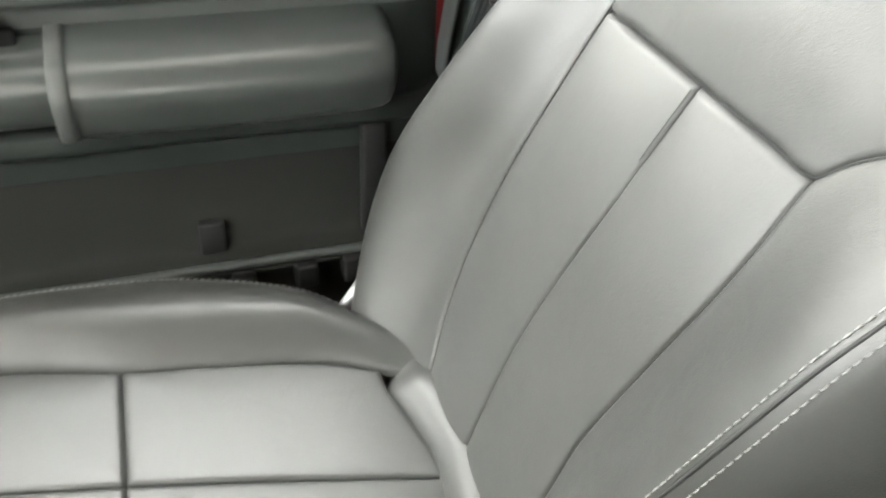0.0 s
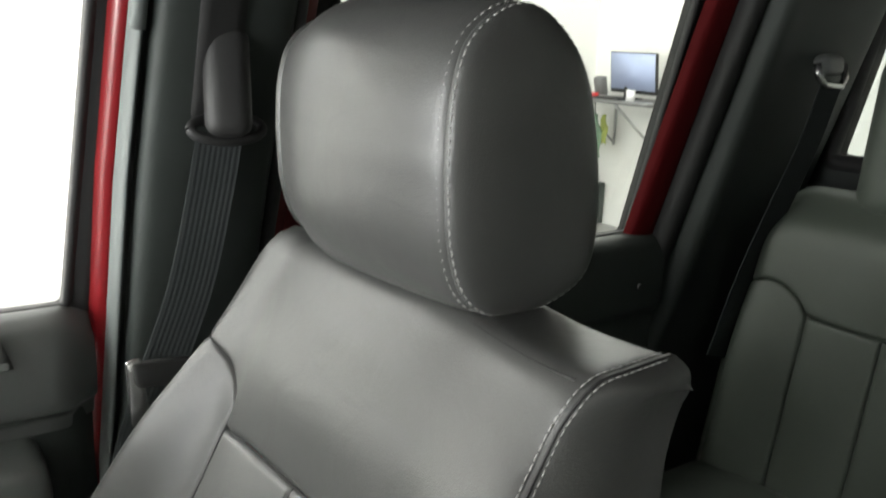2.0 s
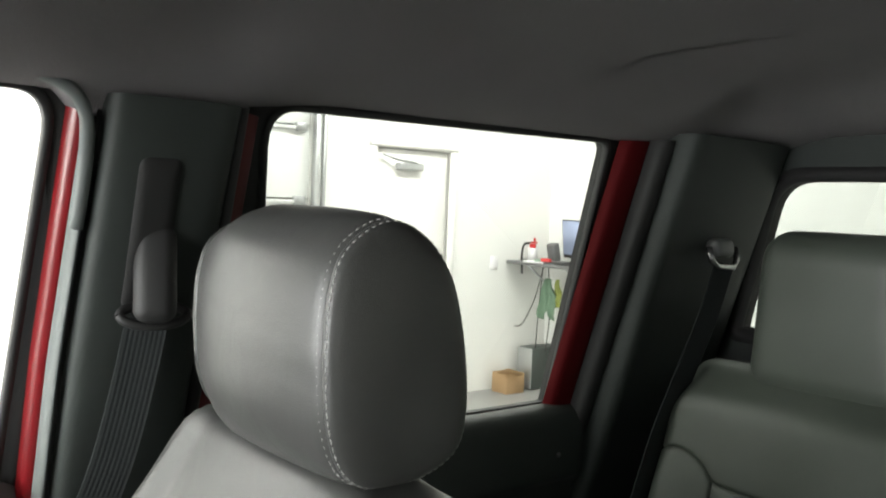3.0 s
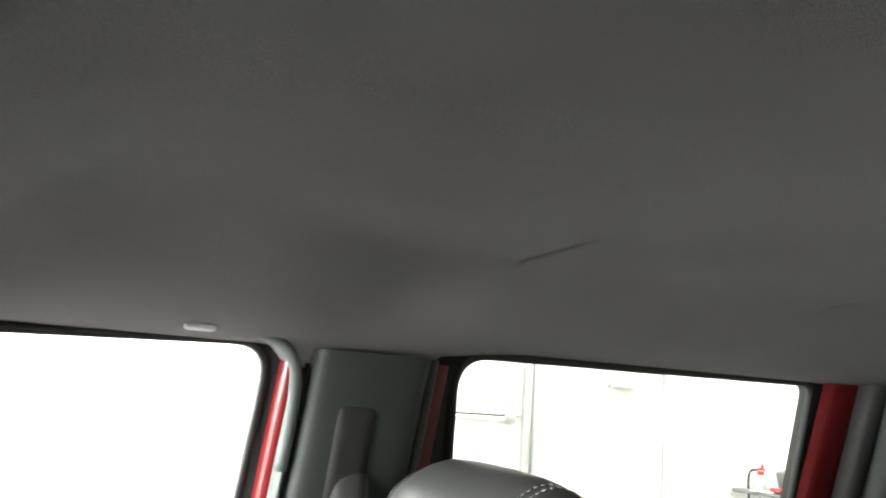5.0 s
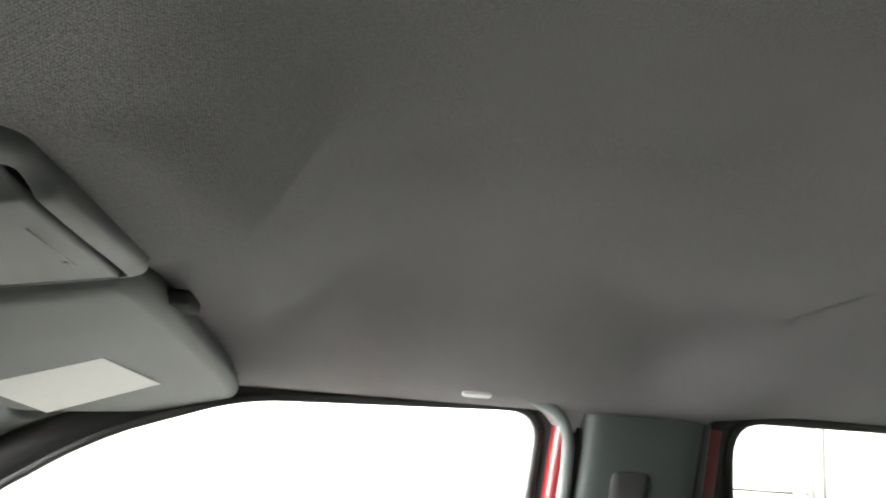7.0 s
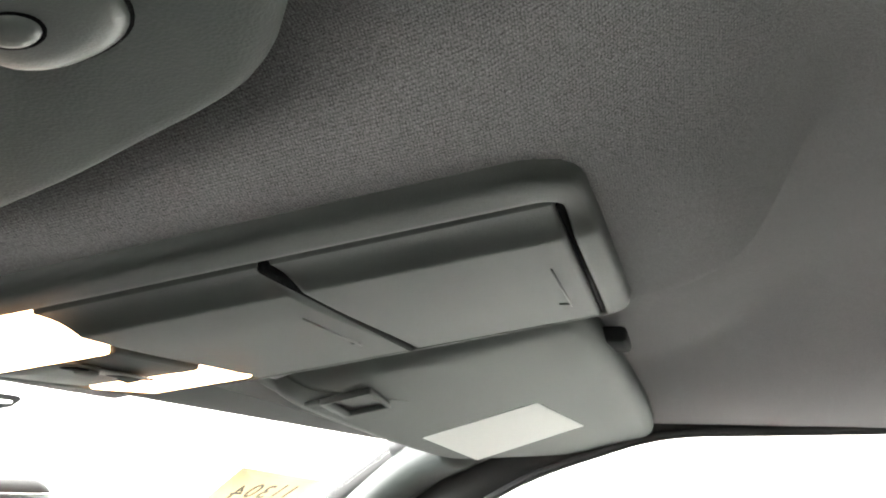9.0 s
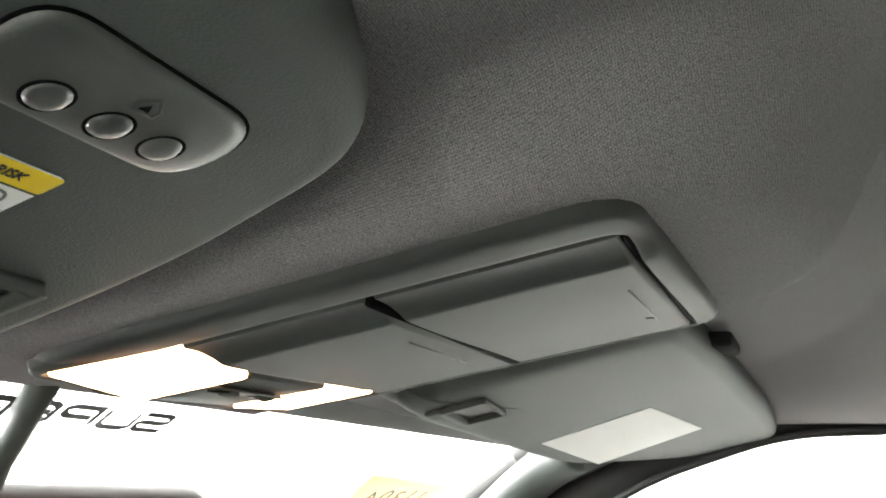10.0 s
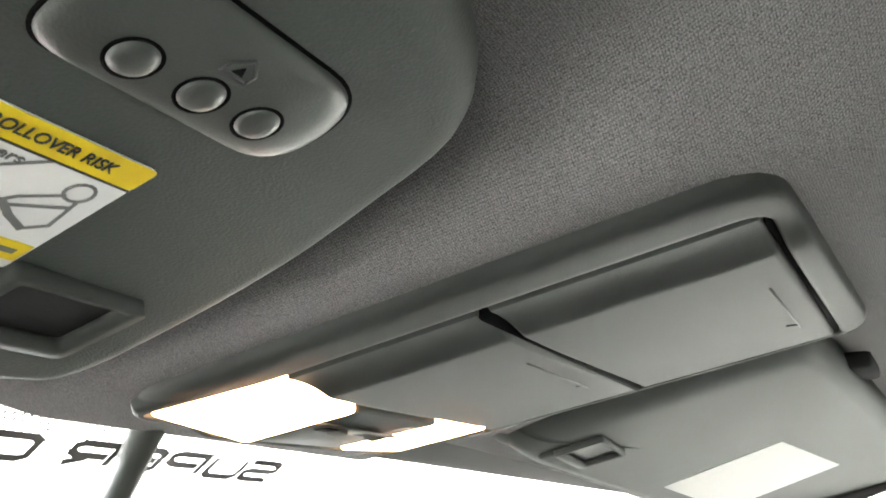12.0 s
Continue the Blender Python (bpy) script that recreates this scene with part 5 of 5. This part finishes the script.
part("webbing", local(strap([(0.688, -0.194, 1.000), (0.690, -0.181, 0.93), (0.693, -0.160, 0.84), (0.698, -0.130, 0.755), (0.705, -0.10, 0.66), (0.712, -0.07, 0.50), (0.72, -0.05, 0.15)], 0.047, across), belt), WEBBING, belt)
part("loop_slot", local(plate(rounded([(-0.212, 1.010), (-0.165, 1.010), (-0.165, 1.178), (-0.212, 1.178)], [0.012] * 4, 5),
                              lambda y, z, h: on_side(SIDE_RIGHT, y, z, 0.068 + h), 0.0110, 0.001, 1), belt), RUBBER, belt, "black height adjuster slot")
part("loop_cover", local(rbox(0, 0, 0, 0.032, 0.046, 0.110, 0.015, 5, pose(0.668, -0.194, 1.052, 0, 14, -18)), belt), PLASTIC_DARK, belt, "black plastic loop cover")
ringpts = []
for a in steps(0, 2 * math.pi, 40)[:-1]:
    ringpts.append(Vector((0.680 + 0.010 * math.sin(a), -0.1985 + 0.038 * math.cos(a), 1.004 + 0.011 * math.sin(a))))
ringpts.append(ringpts[0])
part("belt_loop", local(tube(ringpts, 0.0055, 10, cap=False), belt), PLASTIC_DARK, belt, "black belt loop")
tongue = part("belt_tongue", local(plate(rounded([(-0.160, 0.738), (-0.098, 0.744), (-0.094, 0.770), (-0.158, 0.766)], 0.004, 3), lambda y, z, h: (0.692 - h, y, z), 0.010, 0.003, 2), belt), PLASTIC_DARK, belt, "belt tongue")
part("tongue_plate", local(plate(rounded([(-0.112, 0.700), (-0.092, 0.700), (-0.088, 0.772), (-0.104, 0.776)], 0.004, 3), lambda y, z, h: (0.690 - h, y, z), 0.003, 0.001, 1), belt), CHROME, tongue, "bare steel tongue")

rear_belt = thing("seat_belt", "dark woven seat belt on the rear pillar", "seat belt", place=(0.62, -1.2, 0.5), group="seat belts")
part("webbing", local(strap([(0.612, -1.208, 1.055), (0.615, -1.17, 0.96), (0.622, -1.12, 0.86), (0.64, -1.08, 0.74), (0.66, -1.05, 0.60)], 0.047, (0.15, 0.9, 0.3)), rear_belt), WEBBING, rear_belt)
part("loop_cover", local(rbox(0, 0, 0, 0.030, 0.060, 0.036, 0.014, 4, pose(0.622, -1.208, 1.082, 0, 10, 0)), rear_belt), PLASTIC, rear_belt, "grey plastic loop cover")
part("belt_loop", local(tube([(0.618, -1.166, 1.085), (0.612, -1.168, 1.062), (0.611, -1.185, 1.050), (0.611, -1.235, 1.048), (0.614, -1.250, 1.062), (0.62, -1.25, 1.085)], 0.006, 8), rear_belt), CHROME, rear_belt, "metal belt loop")

# ---- rear bench ----
bench = thing("rear_bench", "dark leather rear bench seat with headrests", "bench seat", place=(0.0, -1.05, 0.1))


def bench_part(name, bm, mat, label="", parent=None):
    return part(name, local(bm, bench), mat, parent or bench, label)


def bench_at(x, z, l, x0, x1):
    """The bench's backrest: leaning, with a rolled top and sides."""
    k = smooth01(0.80, 0.885, z)
    y = -1.015 - 0.21 * (z - 0.42) - 0.055 * k * k
    e = min(x - x0, x1 - x)
    y += -0.05 * (1 - smooth01(0, 0.06, e)) ** 2 + 0.018 * smooth01(0.14, 0.05, e) * smooth01(0.80, 0.6, z)
    top = 0.892 - 0.05 * (1 - smooth01(0.0, 0.11, e)) ** 2
    return (x, y + l, 0.40 + (z - 0.40) * (top - 0.40) / 0.492 + l * 0.3)


for x0, x1, mirrored in ((0.145, 0.672, False), (-0.74, 0.135, True)):
    o, w = (x1, -1)
    a, b, c = x1 - 0.144, x1 - 0.264, x1 - 0.384
    if mirrored:
        a, b, c = x1 - 0.12, (x0 + x1) / 2, x0 + 0.13
    yoke = table([(0.0, 0.757), (0.072, 0.754), (0.175, 0.743), (0.240, 0.725), (0.272, 0.706), (0.32, 0.702), (0.50, 0.699), (0.68, 0.702), (0.728, 0.706), (0.76, 0.725), (0.825, 0.743), (1.0, 0.757)])
    W = x1 - x0
    fx = lambda u: x1 - W * u
    bench_part("upper_panel", puff(lambda u, v, l: bench_at(fx(u), yoke(u) + (0.892 - yoke(u)) * v, l, x0, x1), W, 0.2, 60, 24, open_sides="lrt"), LEATHER_REAR)
    for xa, xb, side_open in ((x1, a, "lb"), (a, b, "b"), (b, c, "b"), (c, x0, "rb")):
        bench_part("back_panel", puff(lambda u, v, l: bench_at(xa + (xb - xa) * u, 0.40 + (yoke((x1 - xa - (xb - xa) * u) / W) - 0.40) * v, l, x0, x1), abs(xa - xb), 0.3, 20, 28, open_sides=side_open), LEATHER_REAR)
    bench_part("back_core", rbox((x0 + x1) / 2, -1.24, 0.61, W - 0.06, 0.20, 0.46, 0.03), LEATHER_REAR)
    bench_part("cushion", rbox((x0 + x1) / 2, -0.80, 0.35, W, 0.50, 0.17, 0.05, 5), LEATHER_REAR, "leather bench cushion")
    bench_part("cushion_seam", tube([(x0 + 0.05, -0.74, 0.4352), (x1 - 0.05, -0.74, 0.4352)], 0.0015, 6), SEAM)
    hx = 0.395 if not mirrored else -0.45
    head = rbox(hx, -1.200, 0.982, 0.262, 0.115, 0.278, 0.050, 6)
    for vv in head.verts:
        tz = (vv.co.z - 0.982) / 0.139
        vv.co.x = hx + (vv.co.x - hx) * (1.0 - 0.07 * tz)
    bench_part("headrest", head, LEATHER_REAR, "dark leather headrest")
    bench_part("headrest_post", tube([(hx - 0.06, -1.20, 0.80), (hx - 0.06, -1.20, 0.86)], 0.006, 8), CHROME)
    bench_part("headrest_post", tube([(hx + 0.06, -1.20, 0.80), (hx + 0.06, -1.20, 0.86)], 0.006, 8), CHROME)

# ---- the rest of the cab shell ----
bm = bmesh.new()
back_hole = rounded([(-0.775, 0.902), (0.715, 0.902), (0.640, 1.226), (-0.70, 1.226)], [0.03, 0.03, 0.07, 0.07], 6)
edges = []
for loop in ([(-1.00, -0.05), (0.94, -0.05), (0.94, 0.52), (0.89, 0.80), (0.74, 1.40), (-0.80, 1.40), (-0.95, 0.80), (-1.00, 0.52)], back_hole):
    vs = [bm.verts.new((x, -1.44, z)) for x, z in loop]
    edges += [bm.edges.new((vs[i], vs[(i + 1) % len(vs)])) for i in range(len(vs))]
bmesh.ops.triangle_fill(bm, use_beauty=True, edges=edges)
geom = bmesh.ops.extrude_face_region(bm, geom=bm.faces[:])
bmesh.ops.translate(bm, vec=(0, 0.04, 0), verts=[v for v in geom["geom"] if isinstance(v, bmesh.types.BMVert)])
bmesh.ops.recalc_face_normals(bm, faces=bm.faces[:])
single("wall_back", bm, PLASTIC_TRIM, "dark grey rear cab wall with a wide window", "cab wall", kind="structure", flat=True)
back_win = thing("window_6", "wide lightly tinted rear cab window in a black rubber frame", "window", kind="structure")
part("window_frame", ring_strip(grow(back_hole, 0.012), grow(back_hole, -0.014), lambda x, z, h: (x, -1.40 + h, z), -0.045, 0.008), RUBBER, back_win)
bm = bmesh.new()
bm.faces.new([bm.verts.new((x, -1.42, z)) for x, z in back_hole])
pane = part("pane", bm, GLASS_DARK, back_win, flat=True)
single("floor", rbox(MID, -0.15, -0.03, 1.74, 2.6, 0.06, 0.005), surface("carpet_black", (0.03, 0.03, 0.03), 0.95, grain=900, bump=0.6), "black cab floor carpet", "carpet", kind="structure")
single("dashboard", rbox(MID, 1.13, 0.42, 1.66, 0.22, 0.86, 0.05), PLASTIC_DARK, "dark dashboard under the windscreen", "dashboard", kind="structure")

# Unseen bonnet, added to bounce light up through the windscreen.
def hood_at(u, v):
    """The bonnet: a wide, gently crowned panel that falls towards the front."""
    x = MID + (u - 0.5) * 1.76
    y = 1.235 + 1.48 * v
    return (x, y, 0.835 - 0.05 * v - 0.05 * (2 * u - 1) ** 2 - 0.10 * smooth01(0.86, 1.0, v) + 0.02 * math.exp(-((abs(2 * u - 1) - 0.62) / 0.05) ** 2))


hood = grid(hood_at, steps(0, 1, 40), steps(0, 1, 20))
bmesh.ops.solidify(hood, geom=hood.faces[:], thickness=0.02)
single("hood", hood, RED_GLOSS, "glossy red painted bonnet ahead of the windscreen, out of view", "bonnet", kind="structure")

# ---- the garage round the car ----
X_WALL, Y_WALL, TOP = 5.62, -5.98, 3.25
single("ground", rbox((X_WALL + X_FAR) / 2, 60, FLOOR - 0.05, 240, 240, 0.1, 0), CONCRETE, "smooth grey concrete garage floor", "floor", kind="structure", flat=True)
single("wall_garage_back", rbox((X_WALL + X_FAR) / 2, Y_WALL - 0.08, (FLOOR + TOP) / 2, X_WALL - X_FAR + 0.3, 0.16, TOP - FLOOR, 0), WALL, "white painted garage wall", "wall", kind="structure", flat=True)
# Added opening on the driver's side holds the unseen fill lamp.
far_wall = join([rbox(X_FAR - 0.08, (Y_WALL + SIDE_Y0) / 2, (FLOOR + TOP) / 2, 0.16, SIDE_Y0 - Y_WALL + 0.1, TOP - FLOOR, 0),
                 rbox(X_FAR - 0.08, (Y_FRONT + SIDE_Y1) / 2, (FLOOR + TOP) / 2, 0.16, Y_FRONT - SIDE_Y1 + 0.1, TOP - FLOOR, 0),
                 rbox(X_FAR - 0.08, (SIDE_Y0 + SIDE_Y1) / 2, (BAY_TOP + TOP) / 2, 0.16, SIDE_Y1 - SIDE_Y0, TOP - BAY_TOP, 0)])
single("wall_garage_far", far_wall, WALL, "white painted garage wall with a lamp-filled bay opening", "wall", kind="structure", flat=True)
front_wall = join([rbox((X_FAR + BAY_X0) / 2, Y_FRONT + 0.08, (FLOOR + TOP) / 2, BAY_X0 - X_FAR + 0.15, 0.16, TOP - FLOOR, 0),
                   rbox((X_WALL + BAY_X1) / 2, Y_FRONT + 0.08, (FLOOR + TOP) / 2, X_WALL - BAY_X1 + 0.15, 0.16, TOP - FLOOR, 0),
                   rbox((BAY_X0 + BAY_X1) / 2, Y_FRONT + 0.08, (BAY_TOP + TOP) / 2, BAY_X1 - BAY_X0, 0.16, TOP - BAY_TOP, 0)])
single("wall_garage_front", front_wall, WALL, "white painted garage wall with a lamp-filled bay opening", "wall", kind="structure", flat=True)
single("ceiling_garage", rbox((X_WALL + X_FAR) / 2, 0.76, TOP + 0.05, X_WALL - X_FAR + 0.3, 13.8, 0.1, 0), WALL, "white painted garage ceiling", "ceiling", kind="structure", flat=True)
# side wall: a solid stretch with the exit door, a wide sectional door in front of it
GY0, GY1, GTOP = -3.30, -1.40, 2.25
DY0, DY1, DTOP = -4.70, -3.92, 1.585
solid = join([rbox(X_WALL + 0.08, (Y_WALL + DY0) / 2, (FLOOR + TOP) / 2, 0.16, DY0 - Y_WALL, TOP - FLOOR, 0),
              rbox(X_WALL + 0.08, (DY0 + DY1) / 2, (DTOP + TOP) / 2, 0.16, DY1 - DY0, TOP - DTOP, 0),
              rbox(X_WALL + 0.08, (DY1 + GY0) / 2, (FLOOR + TOP) / 2, 0.16, GY0 - DY1, TOP - FLOOR, 0),
              rbox(X_WALL + 0.08, (GY0 + GY1) / 2, (GTOP + TOP) / 2, 0.16, GY1 - GY0, TOP - GTOP, 0),
              rbox(X_WALL + 0.08, (GY1 + Y_FRONT) / 2, (FLOOR + TOP) / 2, 0.16, Y_FRONT - GY1, TOP - FLOOR, 0)])
single("wall_garage_side", solid, WALL, "white painted garage wall with door openings", "wall", kind="structure", flat=True)
exit_door = thing("door_1", "white painted steel exit door with a closer", "door", kind="structure")
part("door_leaf", rbox(X_WALL + 0.045, (DY0 + DY1) / 2, (FLOOR + DTOP) / 2, 0.045, DY1 - DY0 - 0.02, DTOP - FLOOR - 0.02, 0.003, 1), DOOR_PAINT, exit_door)
part("door_frame", join([rbox(X_WALL - 0.005, DY0 - 0.035, (FLOOR + DTOP) / 2, 0.05, 0.07, DTOP - FLOOR, 0.004, 1), rbox(X_WALL - 0.005, DY1 + 0.035, (FLOOR + DTOP) / 2, 0.05, 0.07, DTOP - FLOOR, 0.004, 1)]), DOOR_PAINT, exit_door)
part("door_header", rbox(X_WALL - 0.010, (DY0 + DY1) / 2, DTOP + 0.025, 0.06, DY1 - DY0 + 0.14, 0.035, 0.004, 1), DOOR_PAINT, exit_door, "white header rail")
part("door_closer", rbox(X_WALL - 0.015, -4.26, DTOP - 0.15, 0.06, 0.26, 0.06, 0.012), STEEL, exit_door, "grey metal door closer")
part("closer_arm", tube([(X_WALL - 0.03, -4.32, DTOP - 0.115), (X_WALL - 0.05, -4.12, DTOP - 0.10), (X_WALL - 0.02, -3.98, DTOP - 0.06)], 0.010, 6), STEEL, exit_door)
part("push_bar", rbox(X_WALL - 0.03, -4.33, 0.42, 0.05, 0.62, 0.05, 0.01), STEEL, exit_door, "metal push bar")
sign = thing("exit_sign", "white exit sign with red letters on the wall", "exit sign", place=(X_WALL, -4.35, 1.915))
part("case", local(rbox(X_WALL - 0.03, -4.35, 1.915, 0.05, 0.25, 0.145, 0.01), sign), PAPER, sign)
lay = Matrix.Translation((X_WALL - 0.057, -4.35, 1.915)) @ Matrix(((0, 0, -1), (-1, 0, 0), (0, 1, 0))).to_4x4()
part("lettering", local(text_mesh("EXIT", 0.115, lay, 0.001, 0.004), sign), RED_SIGN, sign, "red letters")
for s in (-1, 1):
    part("lamp_head", local(rbox(X_WALL - 0.05, -4.35 + 0.15 * s, 1.97, 0.06, 0.06, 0.05, 0.015), sign), PAPER, sign)
garage = thing("garage_door", "white sectional overhead door with steel tracks", "garage door")
PH = (GTOP - FLOOR) / 5
for i in range(5):
    z0 = FLOOR + i * PH
    part("panel", rbox(X_WALL + 0.03, (GY0 + GY1) / 2, z0 + PH / 2, 0.05, GY1 - GY0, PH - 0.012, 0.006, 2), GARAGE_PAINT, garage)
    part("strut", rbox(X_WALL - 0.015, (GY0 + GY1) / 2, z0 + PH - 0.02, 0.035, GY1 - GY0 - 0.1, 0.025, 0.003, 1), GARAGE_PAINT, garage)
    part("hinge", rbox(X_WALL - 0.02, GY0 + 0.09, z0 + PH - 0.01, 0.04, 0.10, 0.07, 0.006, 1), STEEL, garage)
part("track", rbox(X_WALL - 0.05, GY0 - 0.035, 0.75, 0.06, 0.05, 2.6, 0.006, 1), STEEL, garage, "vertical steel door track")
part("track", rbox(X_WALL - 0.03, GY0 - 0.115, 0.75, 0.03, 0.03, 2.6, 0.004, 1), STEEL, garage)

shelf = thing("wall_shelf", "dark laminate shelf on folding steel wall brackets", "shelf", place=(5.2, -5.7, 0.63))
part("board", local(rbox(5.05, -5.69, 0.630, 1.10, 0.56, 0.030, 0.004, 1), shelf), SHELF_TOP, shelf)
for bx in (5.32, 4.86):
    part("bracket", local(join([tube([(bx, -5.43, 0.612), (bx, -5.96, 0.23)], 0.012, 6), tube([(bx, -5.97, 0.60), (bx, -5.97, 0.20)], 0.014, 6)]), shelf), STEEL, shelf, "steel bracket")
monitor = thing("computer_monitor", "black monitor with a lit blue-grey screen on the shelf", "monitor", place=(4.98, -5.7, 0.65))
tilt = pose(0, 0, 0, -6, 0, -8)
part("case", local(rbox(4.915, -5.70, 0.868, 0.58, 0.03, 0.345, 0.008, 2, tilt), monitor), PLASTIC_DARK, monitor)
part("screen", local(rbox(4.917, -5.683, 0.878, 0.557, 0.002, 0.305, 0, 1, tilt), monitor), SCREEN, monitor, "lit screen")
part("foot", local(join([rbox(4.985, -5.71, 0.652, 0.22, 0.17, 0.014, 0.005), rbox(4.985, -5.72, 0.70, 0.06, 0.03, 0.10, 0.005)]), monitor), PLASTIC_DARK, monitor)
single("keyboard", rbox(5.03, -5.50, 0.655, 0.40, 0.14, 0.018, 0.005), PLASTIC_DARK, "black keyboard lying on the shelf", "keyboard")
single("paper_stack", rbox(5.27, -5.52, 0.653, 0.21, 0.24, 0.014, 0.002, 1, pose(0, 0, 0, 0, 0, 12)), PAPER, "loose white papers on the shelf", "papers")
single("loudspeaker", rbox(5.30, -5.72, 0.735, 0.10, 0.08, 0.17, 0.015, 2, pose(0, 0, 0, -14, 0, 0)), surface("phone_grey", (0.14, 0.14, 0.14), 0.5), "grey loudspeaker standing on the shelf", "speaker")
extinguisher = thing("fire_extinguisher", "small red and white fire extinguisher on the shelf", "extinguisher", place=(5.47, -5.62, 0.645))
part("bottle", local(tube([(5.47, -5.62, 0.646), (5.47, -5.62, 0.75), (5.47, -5.62, 0.765)], 0.045, 14), extinguisher), PAPER, extinguisher)
part("collar", local(tube([(5.47, -5.62, 0.765), (5.47, -5.62, 0.80)], 0.032, 12), extinguisher), RED_PLASTIC, extinguisher)
part("lever", local(join([rbox(5.46, -5.62, 0.815, 0.09, 0.02, 0.015, 0.004), rbox(5.45, -5.62, 0.84, 0.015, 0.02, 0.04, 0.004)]), extinguisher), RED_PLASTIC, extinguisher)
part("hose", local(tube(spline([(5.49, -5.60, 0.81), (5.545, -5.58, 0.79), (5.56, -5.57, 0.70), (5.55, -5.57, 0.52)], 6), 0.010, 8), extinguisher), PLASTIC_DARK, extinguisher)
cup = thing("paper_cup", "small white paper cup on the shelf beside the monitor", "cup", place=(4.74, -5.48, 0.645))
part("wall", local(tube([(4.74, -5.48, 0.646), (4.74, -5.48, 0.735)], 0.036, 14), cup), PAPER, cup)
part("rim", local(tube([(4.74, -5.48, 0.733), (4.74, -5.48, 0.739)], 0.039, 14), cup), PAPER, cup)
single("small_carton", rbox(5.15, -5.47, 0.668, 0.085, 0.05, 0.045, 0.003, 1, pose(0, 0, 0, 0, 0, 20)), RED_PLASTIC, "small red carton lying on the shelf", "carton")
single("tape_roll", tube([(5.23, -5.46, 0.646), (5.23, -5.46, 0.676)], 0.040, 16), RAG, "dull green roll of tape on the shelf", "tape")
tower = thing("computer_tower", "dark green-grey computer tower with a silver front on the floor", "computer", place=(5.46, -5.76, FLOOR))
part("case", local(rbox(5.46, -5.77, FLOOR + 0.20, 0.18, 0.38, 0.38, 0.006, 2), tower), PC_SIDE, tower)
part("front", local(rbox(5.46, -5.572, FLOOR + 0.20, 0.176, 0.018, 0.376, 0.006, 2), tower), STEEL, tower, "silver front panel")
box = single("cardboard_box", join([rbox(5.45, -5.36, FLOOR + 0.09, 0.20, 0.22, 0.18, 0.003, 1), rbox(5.36, -5.30, FLOOR + 0.19, 0.16, 0.20, 0.006, 0.001, 1, pose(0, 0, 0, 20, 24, 0))]), CARDBOARD,
             "open brown cardboard box on the floor", "box")


def rag(cx, cy, z_top, w, h, mat, name, label):
    def at(u, v):
        k = 0.35 + 0.65 * smooth01(0, 0.5, v)
        x = cx + (u - 0.5) * w * k + 0.012 * math.sin(9 * v)
        y = cy + 0.022 * math.sin(u * 17 + v * 3) * v + 0.02 * math.sin(u * 7)
        z = z_top - h * v * (0.86 + 0.14 * math.sin(u * 8 + 1))
        return (x, y, z)
    bm = grid(at, steps(0, 1, 30), steps(0, 1, 22))
    geom = bmesh.ops.extrude_face_region(bm, geom=bm.faces[:])
    bmesh.ops.translate(bm, vec=(0, -0.004, 0), verts=[v for v in geom["geom"] if isinstance(v, bmesh.types.BMVert)])
    return single(name, bm, mat, label, "rag")


rag(5.23, -5.60, 0.50, 0.20, 0.38, RAG, "hanging_rag", "pale green rag hanging from the shelf bracket")
rag(5.13, -5.62, 0.50, 0.09, 0.26, RAG_YELLOW, "hanging_rag", "yellow-green rag hanging from the shelf bracket")
for pts in ([(5.30, -5.60, 0.61), (5.38, -5.58, 0.30), (5.52, -5.58, 0.06), (5.60, -5.55, 0.02)], [(5.33, -5.62, 0.61), (5.36, -5.62, 0.2), (5.38, -5.62, -0.17)],
            [(5.24, -5.60, 0.61), (5.20, -5.60, 0.2), (5.26, -5.63, -0.17)]):
    single("cable", tube(spline([Vector(p) for p in pts], 6), 0.005, 6), PLASTIC_DARK, "thin dark cable hanging below the shelf", "cable")
outlet = thing("wall_outlet", "white wall outlet plate", "outlet", place=(X_WALL, -5.27, 0.45))
part("plate", local(rbox(X_WALL - 0.006, -5.27, 0.62, 0.012, 0.09, 0.12, 0.003, 1), outlet), PAPER, outlet)
# Trays over the added, unseen lamps.
for lx, ly in LAMP_PLACES:
    fix = thing("ceiling_fixture", "long white garage ceiling light, added and out of view", "ceiling light", place=(lx, ly, 3.15), group="ceiling lights")
    part("tray", local(rbox(lx, ly, 3.175, 0.40, 2.45, 0.06, 0.005, 1), fix), PAPER, fix)
